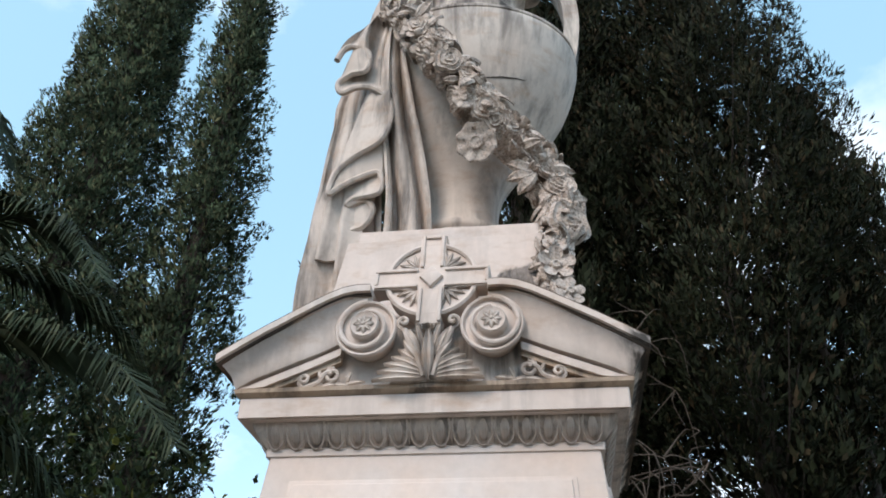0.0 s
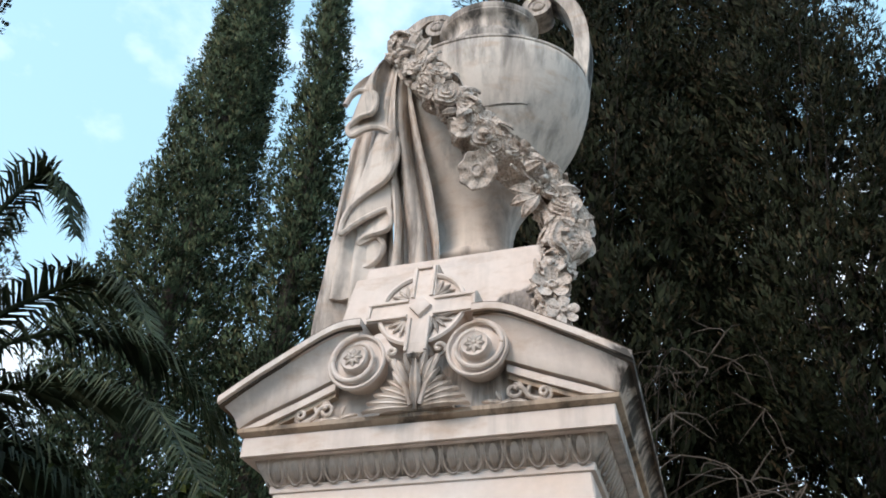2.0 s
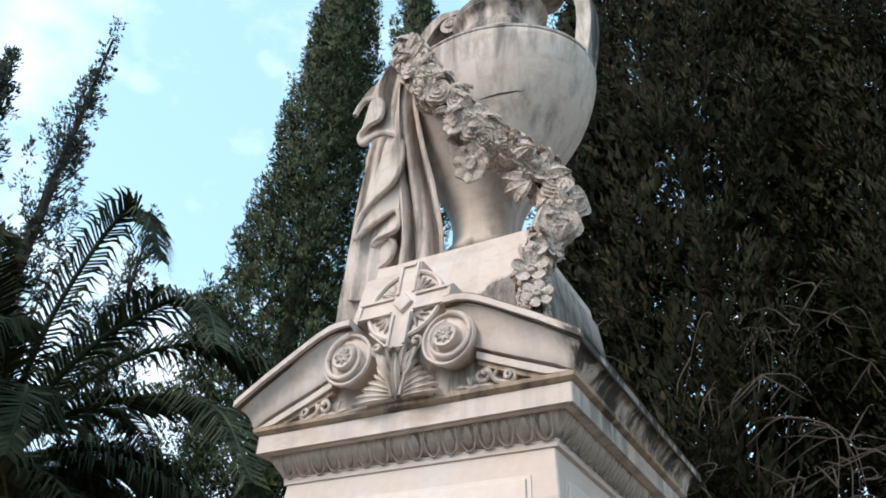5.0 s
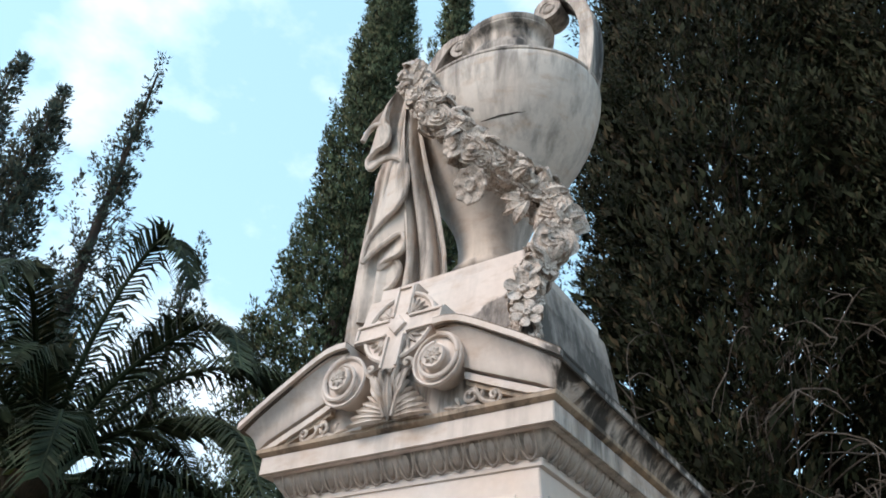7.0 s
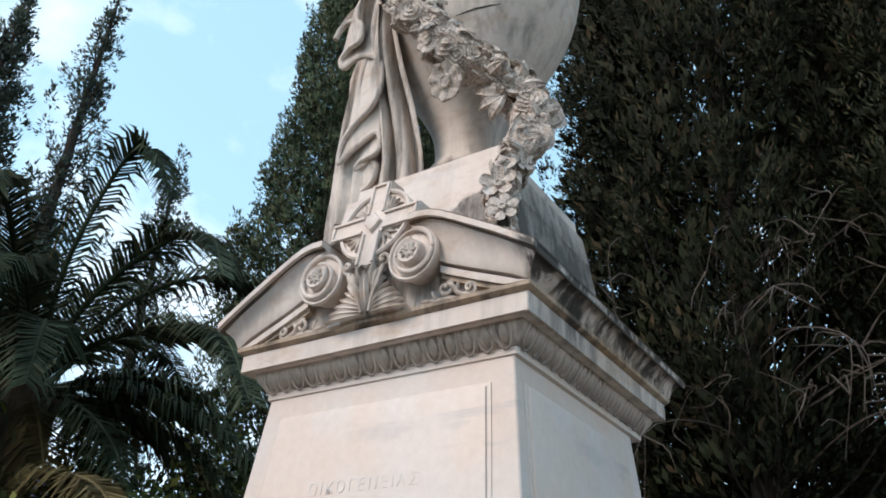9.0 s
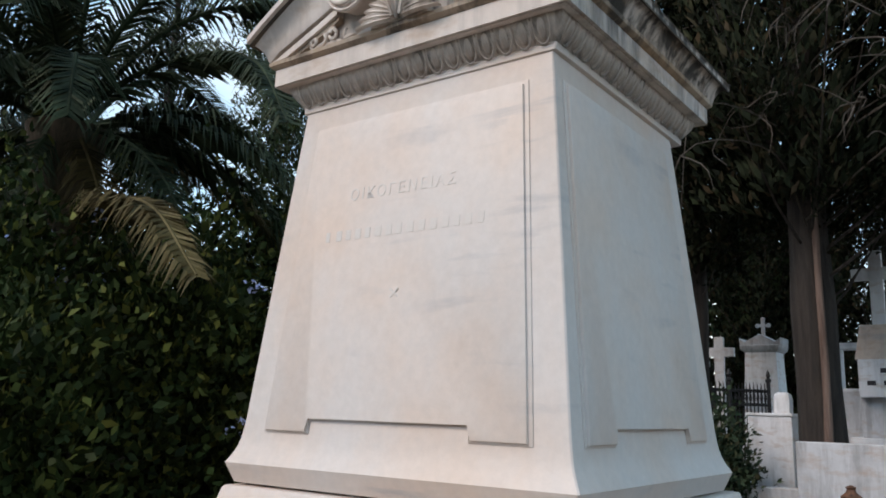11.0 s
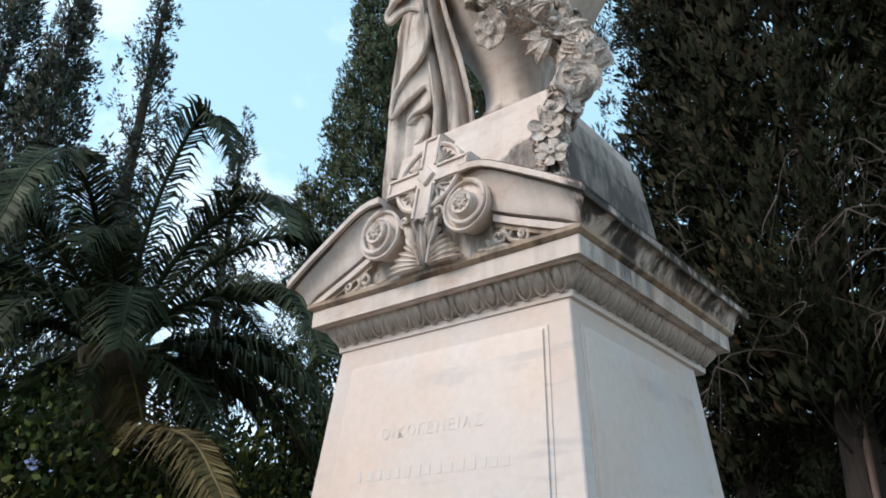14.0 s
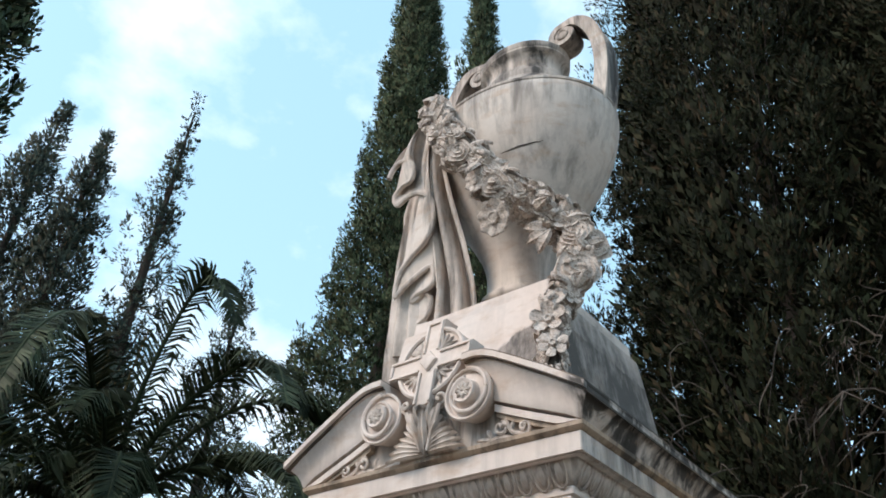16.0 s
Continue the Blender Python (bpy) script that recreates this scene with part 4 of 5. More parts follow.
# ---- trees ----
def cypress(at, shape, clumps, per, material, label, seed, lean=(0, 0), blade=(0.11, 0.016), size=1.0, girth=None, inner=4, depth=0.45, ragged=1.0, soft=0.7, core=(0.16, 0.022)):
    """A cypress: tapered trunk, rising limbs and a crown of upright flame-like tufts; shape lists (height, crown radius)."""
    rng = np.random.default_rng(seed)
    tree = thing("cypress_tree", (*at, 0), label, "tree", group="cypresses")
    zs_t, rs_t = [p[0] for p in shape], [p[1] for p in shape]
    z_low, height = zs_t[0], zs_t[-1]
    g = girth or 0.05 + height * 0.012
    ph = rng.uniform(0, 6.28, 6)
    axis = lambda z: np.array([at[0] + lean[0] * z / height + 0.08 * math.sin(z * 0.35 + ph[0]), at[1] + lean[1] * z / height + 0.08 * math.sin(z * 0.3 + ph[1])])
    zs = np.linspace(-0.1, height * 0.97, 26)
    part("trunk", tube([(*axis(z), z) for z in zs], [g * (1 - 0.94 * (z / height)) * (1 + 0.35 * max(0, 0.6 - z) + 0.05 * math.sin(z * 3)) for z in zs], 12), BARK, tree)
    z = rng.uniform(z_low, height, clumps * 5)
    r0 = np.interp(z, zs_t, rs_t)
    pick = rng.uniform(0, max(rs_t), len(z)) < r0 + 0.04
    z, r0 = z[pick][:clumps], r0[pick][:clumps]
    n = len(z)
    q = rng.uniform(0, 2 * math.pi, n)
    lump = 1 + ragged * (0.05 * np.sin(3 * q + 1.3 * z + ph[2]) + 0.05 * np.sin(5 * q - 2.1 * z + ph[3]) + 0.05 * rng.normal(size=n))
    ca, cb = size * rng.uniform(0.13, 0.26, n), size * rng.uniform(0.26, 0.55, n)
    rr = np.maximum(0.0, r0 * lump - ca * 0.7) * rng.uniform(0, 1, n) ** depth
    ax = np.array([axis(v) for v in z])
    cen = np.stack([ax[:, 0] + rr * np.cos(q), ax[:, 1] + rr * np.sin(q), z], 1)
    outd = np.stack([np.cos(q), np.sin(q), np.zeros(n)], 1)
    pts = rng.normal(size=(n, per, 3))
    pts /= np.linalg.norm(pts, axis=2, keepdims=True)
    taper = pts * rng.uniform(0.5, 1.0, (n, per, 1))
    loc = taper * np.stack([ca, ca, cb], 1)[:, None, :]
    loc[:, :, :2] *= (1.0 - 0.45 * taper[:, :, 2:3])
    loc[:, :, :2] += outd[:, None, :2] * loc[:, :, 2:3] * 0.30
    P = (cen[:, None, :] + loc).reshape(-1, 3)
    D = (np.array([0, 0, 0.75]) + 0.30 * outd[:, None, :] + 0.7 * pts).reshape(-1, 3)
    O = (np.array([0, 0, 0.15]) + 0.55 * outd[:, None, :] + 0.7 * pts).reshape(-1, 3)
    blades("crown", P, D, blade[0], blade[1], material, tree, "", 0.35, 3, outs=O, soft=soft)
    if inner:
        m_in = n * inner
        zi = rng.uniform(z_low, height, m_in)
        qi, ri = rng.uniform(0, 2 * math.pi, m_in), np.interp(zi, zs_t, rs_t) * rng.uniform(0.1, 0.80, m_in)
        ai = np.array([axis(v) for v in zi])
        out_i = np.stack([np.cos(qi), np.sin(qi), np.ones(m_in) * 0.3], 1)
        PI = np.stack([ai[:, 0] + ri * np.cos(qi), ai[:, 1] + ri * np.sin(qi), zi], 1)
        blades("inner_crown", PI, out_i + np.array([0, 0, 0.9]), *core, material, tree, "", 0.5, 6, outs=out_i, soft=soft)
    bm = bmesh.new()
    for i in range(0, n, max(1, n // 110)):
        c = cen[i]
        z0 = max(0.5, c[2] - rr[i] * 0.9 - 0.3)
        a0 = axis(z0)
        m0 = [(a0[0], a0[1], z0), ((a0[0] + c[0]) / 2, (a0[1] + c[1]) / 2, z0 + 0.35 * (c[2] - z0)), tuple(c)]
        tube(curve_points(m0, 6), [0.022, 0.018, 0.015, 0.012, 0.009, 0.005], 5, bm)
    tagged(part("branchwork", bm, BARK, tree), kind="stuff")
    return tree


OLD = "broad old cypress coloured dark as if backlit, with brown dead twigs and bare lower limbs"
tree_r = cypress((0.1, 6.9), [(3.7, 1.4), (5.0, 2.6), (7, 3.1), (11, 3.0), (13, 2.65), (15, 2.4), (19, 1.5), (23, 0.05)], 860, 58, CYPRESS_SHADED, OLD, 1, blade=(0.11, 0.013), size=1.5, girth=0.27, inner=9, depth=0.40, ragged=1.5, soft=0.6, core=(0.20, 0.034))
cypress((3.1, 6.3), [(4.0, 1.0), (5.5, 1.9), (8.8, 2.2), (10.9, 2.08), (12.7, 1.82), (15, 1.3), (17, 0.7), (18.6, 0.05)], 700, 60, CYPRESS_SHADED, OLD, 2, blade=(0.11, 0.013), size=1.45, girth=0.22, inner=4, depth=0.36, ragged=1.2, soft=0.6, core=(0.20, 0.034))
cypress((5.6, 8.6), [(1.3, 1.2), (4, 2.0), (7, 2.1), (10, 1.4), (13.2, 0.05)], 420, 36, CYPRESS_SHADED, OLD, 3, blade=(0.12, 0.02), size=1.4, inner=3, core=(0.22, 0.045))
cypress((1.7, 10.4), [(4.0, 1.2), (6, 2.1), (11, 2.2), (16, 1.4), (20, 0.05)], 420, 36, CYPRESS_SHADED, OLD, 4, blade=(0.12, 0.02), size=1.5, inner=4, core=(0.22, 0.04))
cypress((-3.6, 19.5), [(0.5, 1.6), (3, 2.3), (7, 1.8), (11, 0.05)], 300, 36, CYPRESS_SHADED, OLD, 5, blade=(0.15, 0.03), size=1.6, inner=3)
cypress((-2.05, 9.0), [(3.4, 0.8), (6, 1.5), (12, 1.35), (16, 0.9), (19, 0.05)], 520, 44, CYPRESS_SHADED, OLD, 14, blade=(0.11, 0.015), inner=6, core=(0.20, 0.036), girth=0.2)
cypress((-0.6, 19.0), [(0.3, 1.6), (3, 2.3), (6, 1.8), (9.5, 0.05)], 260, 36, CYPRESS_SHADED, OLD, 15, blade=(0.16, 0.034), size=1.6, inner=3)
TALL = "tall dense dark-green cypress tapering to a ragged point"
cypress((-8.23, 7.38), [(3.7, 1.7), (5.6, 2.1), (8.7, 1.95), (10.3, 1.64), (11.9, 1.44), (14, 1.22), (16.4, 1.10), (18.2, 1.0), (20, 0.79), (21.8, 0.61), (24, 0.27), (25.2, 0.03)], 1900, 22, CYPRESS, TALL, 6, blade=(0.10, 0.018), size=0.8, inner=4, depth=0.22)
cypress((-5.71, 7.29), [(2, 0.8), (5.5, 1.08), (8.6, 1.04), (10, 0.98), (12.4, 0.86), (13.7, 0.67), (16.6, 0.58), (18.6, 0.40), (20.9, 0.2), (21.8, 0.03)], 850, 22, CYPRESS, "slender dark-green cypress with loose brownish lower branches", 7, blade=(0.10, 0.017), size=0.8, inner=4, depth=0.4, ragged=2.2)
THIN = "thin open cypress with sparse grey-green twigs"
cypress((-8.76, 1.83), [(2, 0.7), (5, 0.75), (8, 0.62), (10.5, 0.36), (12, 0.16), (12.7, 0.02)], 330, 18, CYPRESS_BLUE, THIN, 8, (0.30, 0), (0.085, 0.016), 0.55, inner=0, depth=0.6, ragged=3.0)
cypress((-9.9, 1.05), [(2, 0.8), (6, 0.9), (9, 0.65), (11, 0.3), (11.9, 0.02)], 520, 20, CYPRESS_BLUE, THIN, 9, (0, 0), (0.09, 0.017), 0.6, inner=1, depth=0.45, ragged=2.5)
cypress((-12.2, 0.9), [(2, 0.9), (7, 1.1), (11, 0.75), (14.0, 0.03)], 480, 20, CYPRESS_BLUE, THIN, 10, (0, 0), (0.11, 0.02), 0.75, inner=1, depth=0.5, ragged=2.5)
cypress((-11.0, 5.5), [(1.5, 0.9), (6, 1.0), (9, 0.7), (10.8, 0.3), (11.9, 0.02)], 340, 18, CYPRESS_BLUE, THIN, 11, (0, 0), (0.10, 0.018), 0.65, inner=0, depth=0.5, ragged=2.5)
cypress((-12.6, 3.8), [(1.0, 1.1), (5, 1.3), (8, 0.7), (10, 0.03)], 420, 20, CYPRESS_BLUE, THIN, 12, (0, 0), (0.11, 0.02), 0.75, inner=1, depth=0.5, ragged=2.5)
cypress((-8.6, -2.62), [(6.8, 0.8), (9, 1.4), (12, 1.3), (15, 0.1)], 420, 36, CYPRESS, TALL, 13, (0, 0), (0.15, 0.03), 1.1, inner=2, ragged=2.0)

tree_s = thing("cypress_tree", (4.0, 6.6, 0), "cluster of bare brown cypress stems with a few tufts", "tree", group="cypresses")
for k, (x0, y0, x1, y1) in enumerate(((3.85, 6.6, 3.55, 6.5), (4.0, 6.5, 4.1, 6.4), (4.15, 6.65, 4.5, 6.7), (4.05, 6.7, 4.3, 6.9))):
    pts = curve_points([(x0, y0, -0.05), (x0 * 0.6 + x1 * 0.4, y0 * 0.6 + y1 * 0.4, 3.0), (x1, y1, 7.5), (x1 + 0.05 * k, y1, 11.0)], 16)
    part("stem", tube(pts, [0.085 * (1 - 0.7 * i / 15) for i in range(16)], 8), BARK, tree_s)

# bare, hanging limbs of the old cypress
rng = random.Random(5)
bm = bmesh.new()
for k in range(22):
    x, y, z = rng.uniform(-1.2, 2.2), rng.uniform(4.2, 5.2), rng.uniform(3.8, 6.6)
    root = (0.1 + 0.2 * rng.uniform(-1, 1), 6.7, z + rng.uniform(-0.6, 0.5))
    mid = ((root[0] + x) / 2 + rng.uniform(-0.3, 0.3), (root[1] + y) / 2, (root[2] + z) / 2 + rng.uniform(0.1, 0.6))
    end = (x + rng.uniform(-0.5, 0.5), y + rng.uniform(-0.3, 0.3), z - rng.uniform(0.2, 1.2))
    pts = curve_points([root, mid, (x, y, z), end], 14)
    tube(pts, [0.014 * (1 - 0.85 * i / 13) for i in range(14)], 5, bm)
    for j in range(5):
        i = rng.randrange(5, 13)
        p = pts[i]
        q = p + Vector((rng.uniform(-0.4, 0.4), rng.uniform(-0.3, 0.2), rng.uniform(-0.6, 0.25)))
        tube(curve_points([p, (p + q) / 2 + Vector((rng.uniform(-0.12, 0.12), 0, rng.uniform(-0.05, 0.15))), q], 6), [0.011, 0.009, 0.008, 0.006, 0.004, 0.003], 4, bm)
tagged(part("dead_branchwork", bm, TWIG, tree_r, "grey bare hanging twigs"), kind="stuff")
bm = bmesh.new()
tube(curve_points([(0.16, 6.62, 0.2), (0.18, 6.65, 1.6), (0.16, 6.67, 3.2), (0.17, 6.70, 4.6)], 14), [0.05, 0.05, 0.05, 0.05, 0.045, 0.045, 0.04, 0.04, 0.04, 0.04, 0.035, 0.03, 0.03, 0.02], 8, bm)
part("stripped_bark", bm, BARK_PALE, tree_r, "pale reddish strip of peeled trunk")

# ---- palm ----
HEART = Vector((-4.9, 0.35, 3.7))
palm = thing("palm_tree", (HEART.x, HEART.y, 0), "date palm with long arching grey-green feather fronds", "tree")
zs = np.linspace(-0.05, HEART.z, 18)
part("trunk", tube([(HEART.x, HEART.y, z) for z in zs], [0.26 + 0.03 * (k % 2) + 0.08 * max(0, (z - 2.8)) for k, z in enumerate(zs)], 14), PALM_BARK, palm)


def frond_along(pts, material, seed, leaf=0.46):
    """A feather frond whose rib runs along pts."""
    rng = random.Random(seed)
    n = len(pts)
    length = sum((b - a).length for a, b in zip(pts, pts[1:]))
    d = pts[-1] - pts[0]
    side = Vector((d.x, d.y, 0)).normalized().cross(Vector((0, 0, 1)))
    rach = part("frond", tube(pts, [0.030 * (1 - 0.9 * k / (n - 1)) + 0.003 for k in range(n)], 6), material, palm)
    bm = bmesh.new()
    m = int(length * 34)
    for k in range(m):
        f = 0.14 + 0.86 * k / (m - 1)
        i = min(int(f * (n - 1)), n - 2)
        c = pts[i].lerp(pts[i + 1], f * (n - 1) - i)
        t = (pts[i + 1] - pts[i]).normalized()
        over = side.cross(t).normalized()
        ll = leaf * (math.sin(math.pi * (0.12 + 0.80 * f)) ** 0.6) * rng.uniform(0.85, 1.12)
        for s in (-1, 1):
            w = (side * s * rng.uniform(0.75, 0.95) + t * rng.uniform(0.55, 0.8) + over * rng.uniform(-0.05, 0.30)).normalized()
            mid = c + w * ll * 0.5
            end = c + w * ll - Vector((0, 0, 0.55 * ll * rng.uniform(0.4, 1.3)))
            b = t * 0.012
            v = [bm.verts.new(x) for x in (c - b, c + b, mid + b * 1.1, end, mid - b * 1.1)]
            bm.faces.new(v)
    part("leaf_feathering", bm, material, rach)


def frond(az, rise, length, sag, material, seed):
    d = Vector((math.sin(radians(az)), math.cos(radians(az)), 0))
    pts, n = [], 40
    p, el = HEART + d * 0.15, radians(rise)
    for k in range(n):
        pts.append(p.copy())
        p = p + (d * math.cos(el) + Vector((0, 0, math.sin(el)))) * (length / n)
        el -= radians(sag) / n * (0.4 + 1.2 * k / n)
    frond_along(pts, material, seed)


# the long fronds that arch out over the shrubs
LONG = [
    (((-4.35, 0.10, 4.85), (-3.93, 0.14, 5.84), (-3.68, 0.28, 5.80), (-3.50, 0.40, 5.40)), PALM, 0.40),
    (((-4.00, 0.25, 4.45), (-3.40, 0.45, 4.93), (-2.75, 0.35, 4.72), (-2.25, 0.15, 4.15)), PALM, 0.44),
    (((-3.95, 0.30, 3.95), (-2.95, 0.33, 3.95), (-2.05, 0.10, 3.58), (-1.35, -0.20, 2.92)), PALM, 0.46),
    (((-4.30, -0.40, 4.60), (-3.75, -1.00, 4.85), (-3.25, -1.45, 4.35), (-3.05, -1.65, 3.70)), PALM, 0.44),
    (((-4.45, 0.90, 4.75), (-3.90, 1.50, 5.15), (-3.30, 2.00, 4.85), (-2.90, 2.35, 4.20)), PALM, 0.44),
]
for k, (mid_pts, material, leaf) in enumerate(LONG):
    frond_along(curve_points([HEART, *mid_pts], 40), material, 20 + k, leaf)
frond_along(curve_points([(HEART.x, HEART.y, 2.5), (-3.6, -0.1, 2.70), (-2.65, -0.50, 2.55), (-1.98, -0.62, 2.38), (-1.52, -0.62, 1.95)], 40), PALM_DRY, 27, 0.34)
spec = [(70, 4, 2.5, 60, 0), (86, -14, 2.1, 62, 0), (55, -4, 2.5, 70, 0), (28, -8, 2.6, 60, 1), (60, 20, 2.3, 100, 0), (145, 22, 2.3, 115, 0), (118, 28, 2.3, 120, 0), (95, -45, 1.7, 30, 1), (150, -48, 1.6, 25, 1), (130, 50, 2.3, 120, 0), (165, 55, 2.6, 110, 0)]
spec += [(170 + 25 * k, (12, 50, 35, 60)[k % 4], 2.0 + 0.1 * k, 110, 0) for k in range(9)]     # those turned away
spec += [(250, 82, 2.4, 60, 0), (330, 80, 2.4, 70, 0)]
for k, (az, rise, ln, sag, dry) in enumerate(spec):
    frond(az, rise, ln, sag, PALM_DRY if dry and k % 2 else PALM, 40 + k)
for dx, dy, hh in ((0.10, -0.45, 1.55), (0.32, -0.30, 1.75), (0.02, -0.25, 1.3)):
    part("dry_stalk", tube(curve_points([HEART + Vector((dx * 0.4, dy * 0.4, 0.1)), HEART + Vector((dx, dy, hh * 0.6)), HEART + Vector((dx * 1.5, dy * 1.1, hh))], 12), [0.018 - 0.001 * k for k in range(12)], 6), PALM_DRY, palm, "bare dry brown stalk")

# ---- shrubs ----
def shrub(at, rx, ry, h, tufts, seed, label, material=None, flowers=0):
    rng = np.random.default_rng(seed)
    bush = thing("shrub", (*at, 0), label, "shrub", group="shrubs")
    n = tufts
    q, u = rng.uniform(0, 2 * math.pi, n), rng.uniform(0, 1, n)
    el = np.arcsin(u ** 0.8)
    lump = 1 + 0.16 * np.sin(3 * q + seed) + 0.14 * np.sin(7 * q + 5 * el) + 0.10 * rng.normal(size=n)
    rr = lump * rng.uniform(0.5, 1.0, n) ** 0.5
    D = np.stack([np.cos(q) * np.cos(el), np.sin(q) * np.cos(el), np.sin(el)], 1)
    C = np.array([*at, 0.15]) + D * np.array([rx, ry, h]) * rr[:, None]
    per = 7
    P = np.repeat(C, per, 0) + rng.normal(size=(n * per, 3)) * 0.11
    DD = np.repeat(D, per, 0) + np.array([0, 0, 0.35])
    blades("foliage", P, DD, 0.085, 0.024, material or SHRUB, bush, "", 0.9, 2)
    bm = bmesh.new()
    for k in range(26):
        c = Vector(C[k * (n // 27)])
        b = Vector((at[0] + rng.uniform(-0.3, 0.3), at[1] + rng.uniform(-0.3, 0.3), -0.03))
        tube(curve_points([b, (b + c) / 2 + Vector((0, 0, 0.25)), c], 7), [0.03, 0.026, 0.022, 0.018, 0.014, 0.009, 0.005], 5, bm)
    part("stems", bm, BARK, bush)
    if flowers:
        idx = [i for i in range(n) if rr[i] > 0.95][:flowers]
        FP = np.repeat(C[idx] * 1.0 + D[idx] * 0.16, 8, 0) + rng.normal(size=(8 * len(idx), 3)) * 0.035
        blades("blossom", FP, np.repeat(D[idx], 8, 0), 0.035, 0.014, FLOWER, bush, "pale blue flower clusters", 1.0, 2)


GREEN = "dense leafy green shrub with yellowish young shoots"
shrub((-2.9, 0.35), 0.95, 1.0, 2.1, 1500, 21, GREEN, flowers=8)
shrub((-3.6, -0.7), 1.0, 0.9, 2.3, 1500, 22, GREEN, flowers=10)
shrub((-2.6, -0.9), 0.8, 0.8, 1.5, 1000, 23, GREEN, flowers=8)
shrub((-4.6, -1.4), 1.1, 0.9, 3.1, 1100, 24, GREEN)
shrub((-2.7, 2.0), 1.2, 1.0, 2.7, 1100, 25, GREEN)
shrub((-4.3, 2.4), 1.4, 1.2, 3.2, 1100, 26, GREEN)
shrub((-6.2, -1.0), 1.4, 1.3, 3.4, 900, 27, GREEN)
shrub((-5.7, 1.5), 1.3, 1.2, 3.3, 900, 29, GREEN)
shrub((-1.55, 7.0), 0.75, 0.6, 1.15, 700, 28, "low dark clipped shrub beside the iron fence", CYPRESS)

# ---- far woods that close the place ----
rng = np.random.default_rng(77)
P, D = [], []
for k in range(140):
    q = rng.uniform(-math.pi, math.pi)
    d = rng.uniform(24, 34)
    hgt = rng.uniform(4, 6) if d < 28 else rng.uniform(5, 7.5)
    qd = math.degrees(q)
    if -32 < qd < 35:
        d, hgt = rng.uniform(20, 27), rng.uniform(5, 9) if qd < 5 else rng.uniform(3.5, 5.5)
    base = np.array([d * math.sin(q), d * math.cos(q), 0])
    n = 150
    u = rng.uniform(0, 1, n)
    rad = rng.uniform(1.2, 2.0) * np.clip(1 - u, 0, 1) ** 0.6
    a2 = rng.uniform(0, 2 * math.pi, n)
    P.append(base + np.stack([rad * np.cos(a2), rad * np.sin(a2), u * hgt], 1))
    D.append(np.stack([0.5 * np.cos(a2), 0.5 * np.sin(a2), np.ones(n)], 1))
woods = thing("far_woods", (0, 0, 0), "distant belt of dark trees round the cemetery", "woods", "stuff")
blades("foliage", np.concatenate(P), np.concatenate(D), 0.85, 0.26, WOODS, woods, "", 0.5, 2)

# ---- graves behind ----
TER = 0.45
bm = bmesh.new()
box(bm, -6.0, 4.5, 7.05, 24.0, -0.1, TER, 0.02)
solo("terrace", bm, EARTH, "raised earth bed of the grave rows", "terrace", "structure")


def polar(az, dist, z=0.0, eye=(2.17, -3.32)):
    return Vector((eye[0] + dist * math.sin(radians(az)), eye[1] + dist * math.cos(radians(az)), z))


def latin_cross(name, at, height, span, thick, turn, label, material=None):
    t = thing(name, at, label, "cross", group="marble grave crosses")
    a = thick
    zc = height - 0.52 * span
    o = [(-a, 0), (a, 0), (a, zc - a), (span / 2, zc - a), (span / 2, zc + a), (a, zc + a), (a, height), (-a, height), (-a, zc + a), (-span / 2, zc + a), (-span / 2, zc - a), (-a, zc - a)]
    bm = plate(o, -a * 0.7, a * 0.7, 0.006)
    bmesh.ops.transform(bm, matrix=Matrix.Translation(at) @ pose(0, 0, 0, 0, 0, turn), verts=bm.verts[:])
    part("cross_body", bm, material or GRAVE, t)
    bm = square_stack([(a * 2.2, -0.02), (a * 2.2, 0.10), (a * 1.8, 0.12)])
    bmesh.ops.transform(bm, matrix=Matrix.Translation(at) @ pose(0, 0, 0, 0, 0, turn), verts=bm.verts[:])
    part("cross_foot", bm, material or GRAVE, t)
    return t


# kerb with pot
k0, k1 = polar(-17.6, 11.2), polar(-9.0, 11.0)
kerb = bmesh.new()
box(kerb, k0.x, k1.x, 7.0, 7.28, 0.30, 0.48, 0.01)
solo("grave_kerb", kerb, GRAVE_GREY, "pale marble kerb slab along the grave bed", "kerb")
bm = lathe([(0.075, 0), (0.10, 0.17), (0.112, 0.175), (0.112, 0.20), (0.10, 0.20), (0.085, 0.15), (0.0, 0.15)], polar(-17.0, 11.0, 0.475), 28)
solo("flower_pot", bm, POT, "small empty white plastic flower pot on the kerb", "pot")

# white box stone with a cap
p = polar(-14.45, 11.5, TER)
stone = thing("grave_pillar", p, "plain white marble pillar with rounded cap block", "grave pillar")
bm = bmesh.new()
box(bm, p.x - 0.27, p.x + 0.27, p.y - 0.2, p.y + 0.2, TER - 0.02, TER + 0.86, 0.008)
part("block", bm, GRAVE, stone)
bm = bmesh.new()
box(bm, p.x - 0.285, p.x + 0.285, p.y - 0.215, p.y + 0.215, TER + 0.86, TER + 0.90, 0.008)
part("cap_slab", bm, GRAVE, stone)
part("knob", square_stack([(0.095, TER + 0.898), (0.10, TER + 1.08), (0.085, TER + 1.14), (0.05, TER + 1.165)], (p.x + 0.13, p.y)), GRAVE, stone, "small rounded block on top")

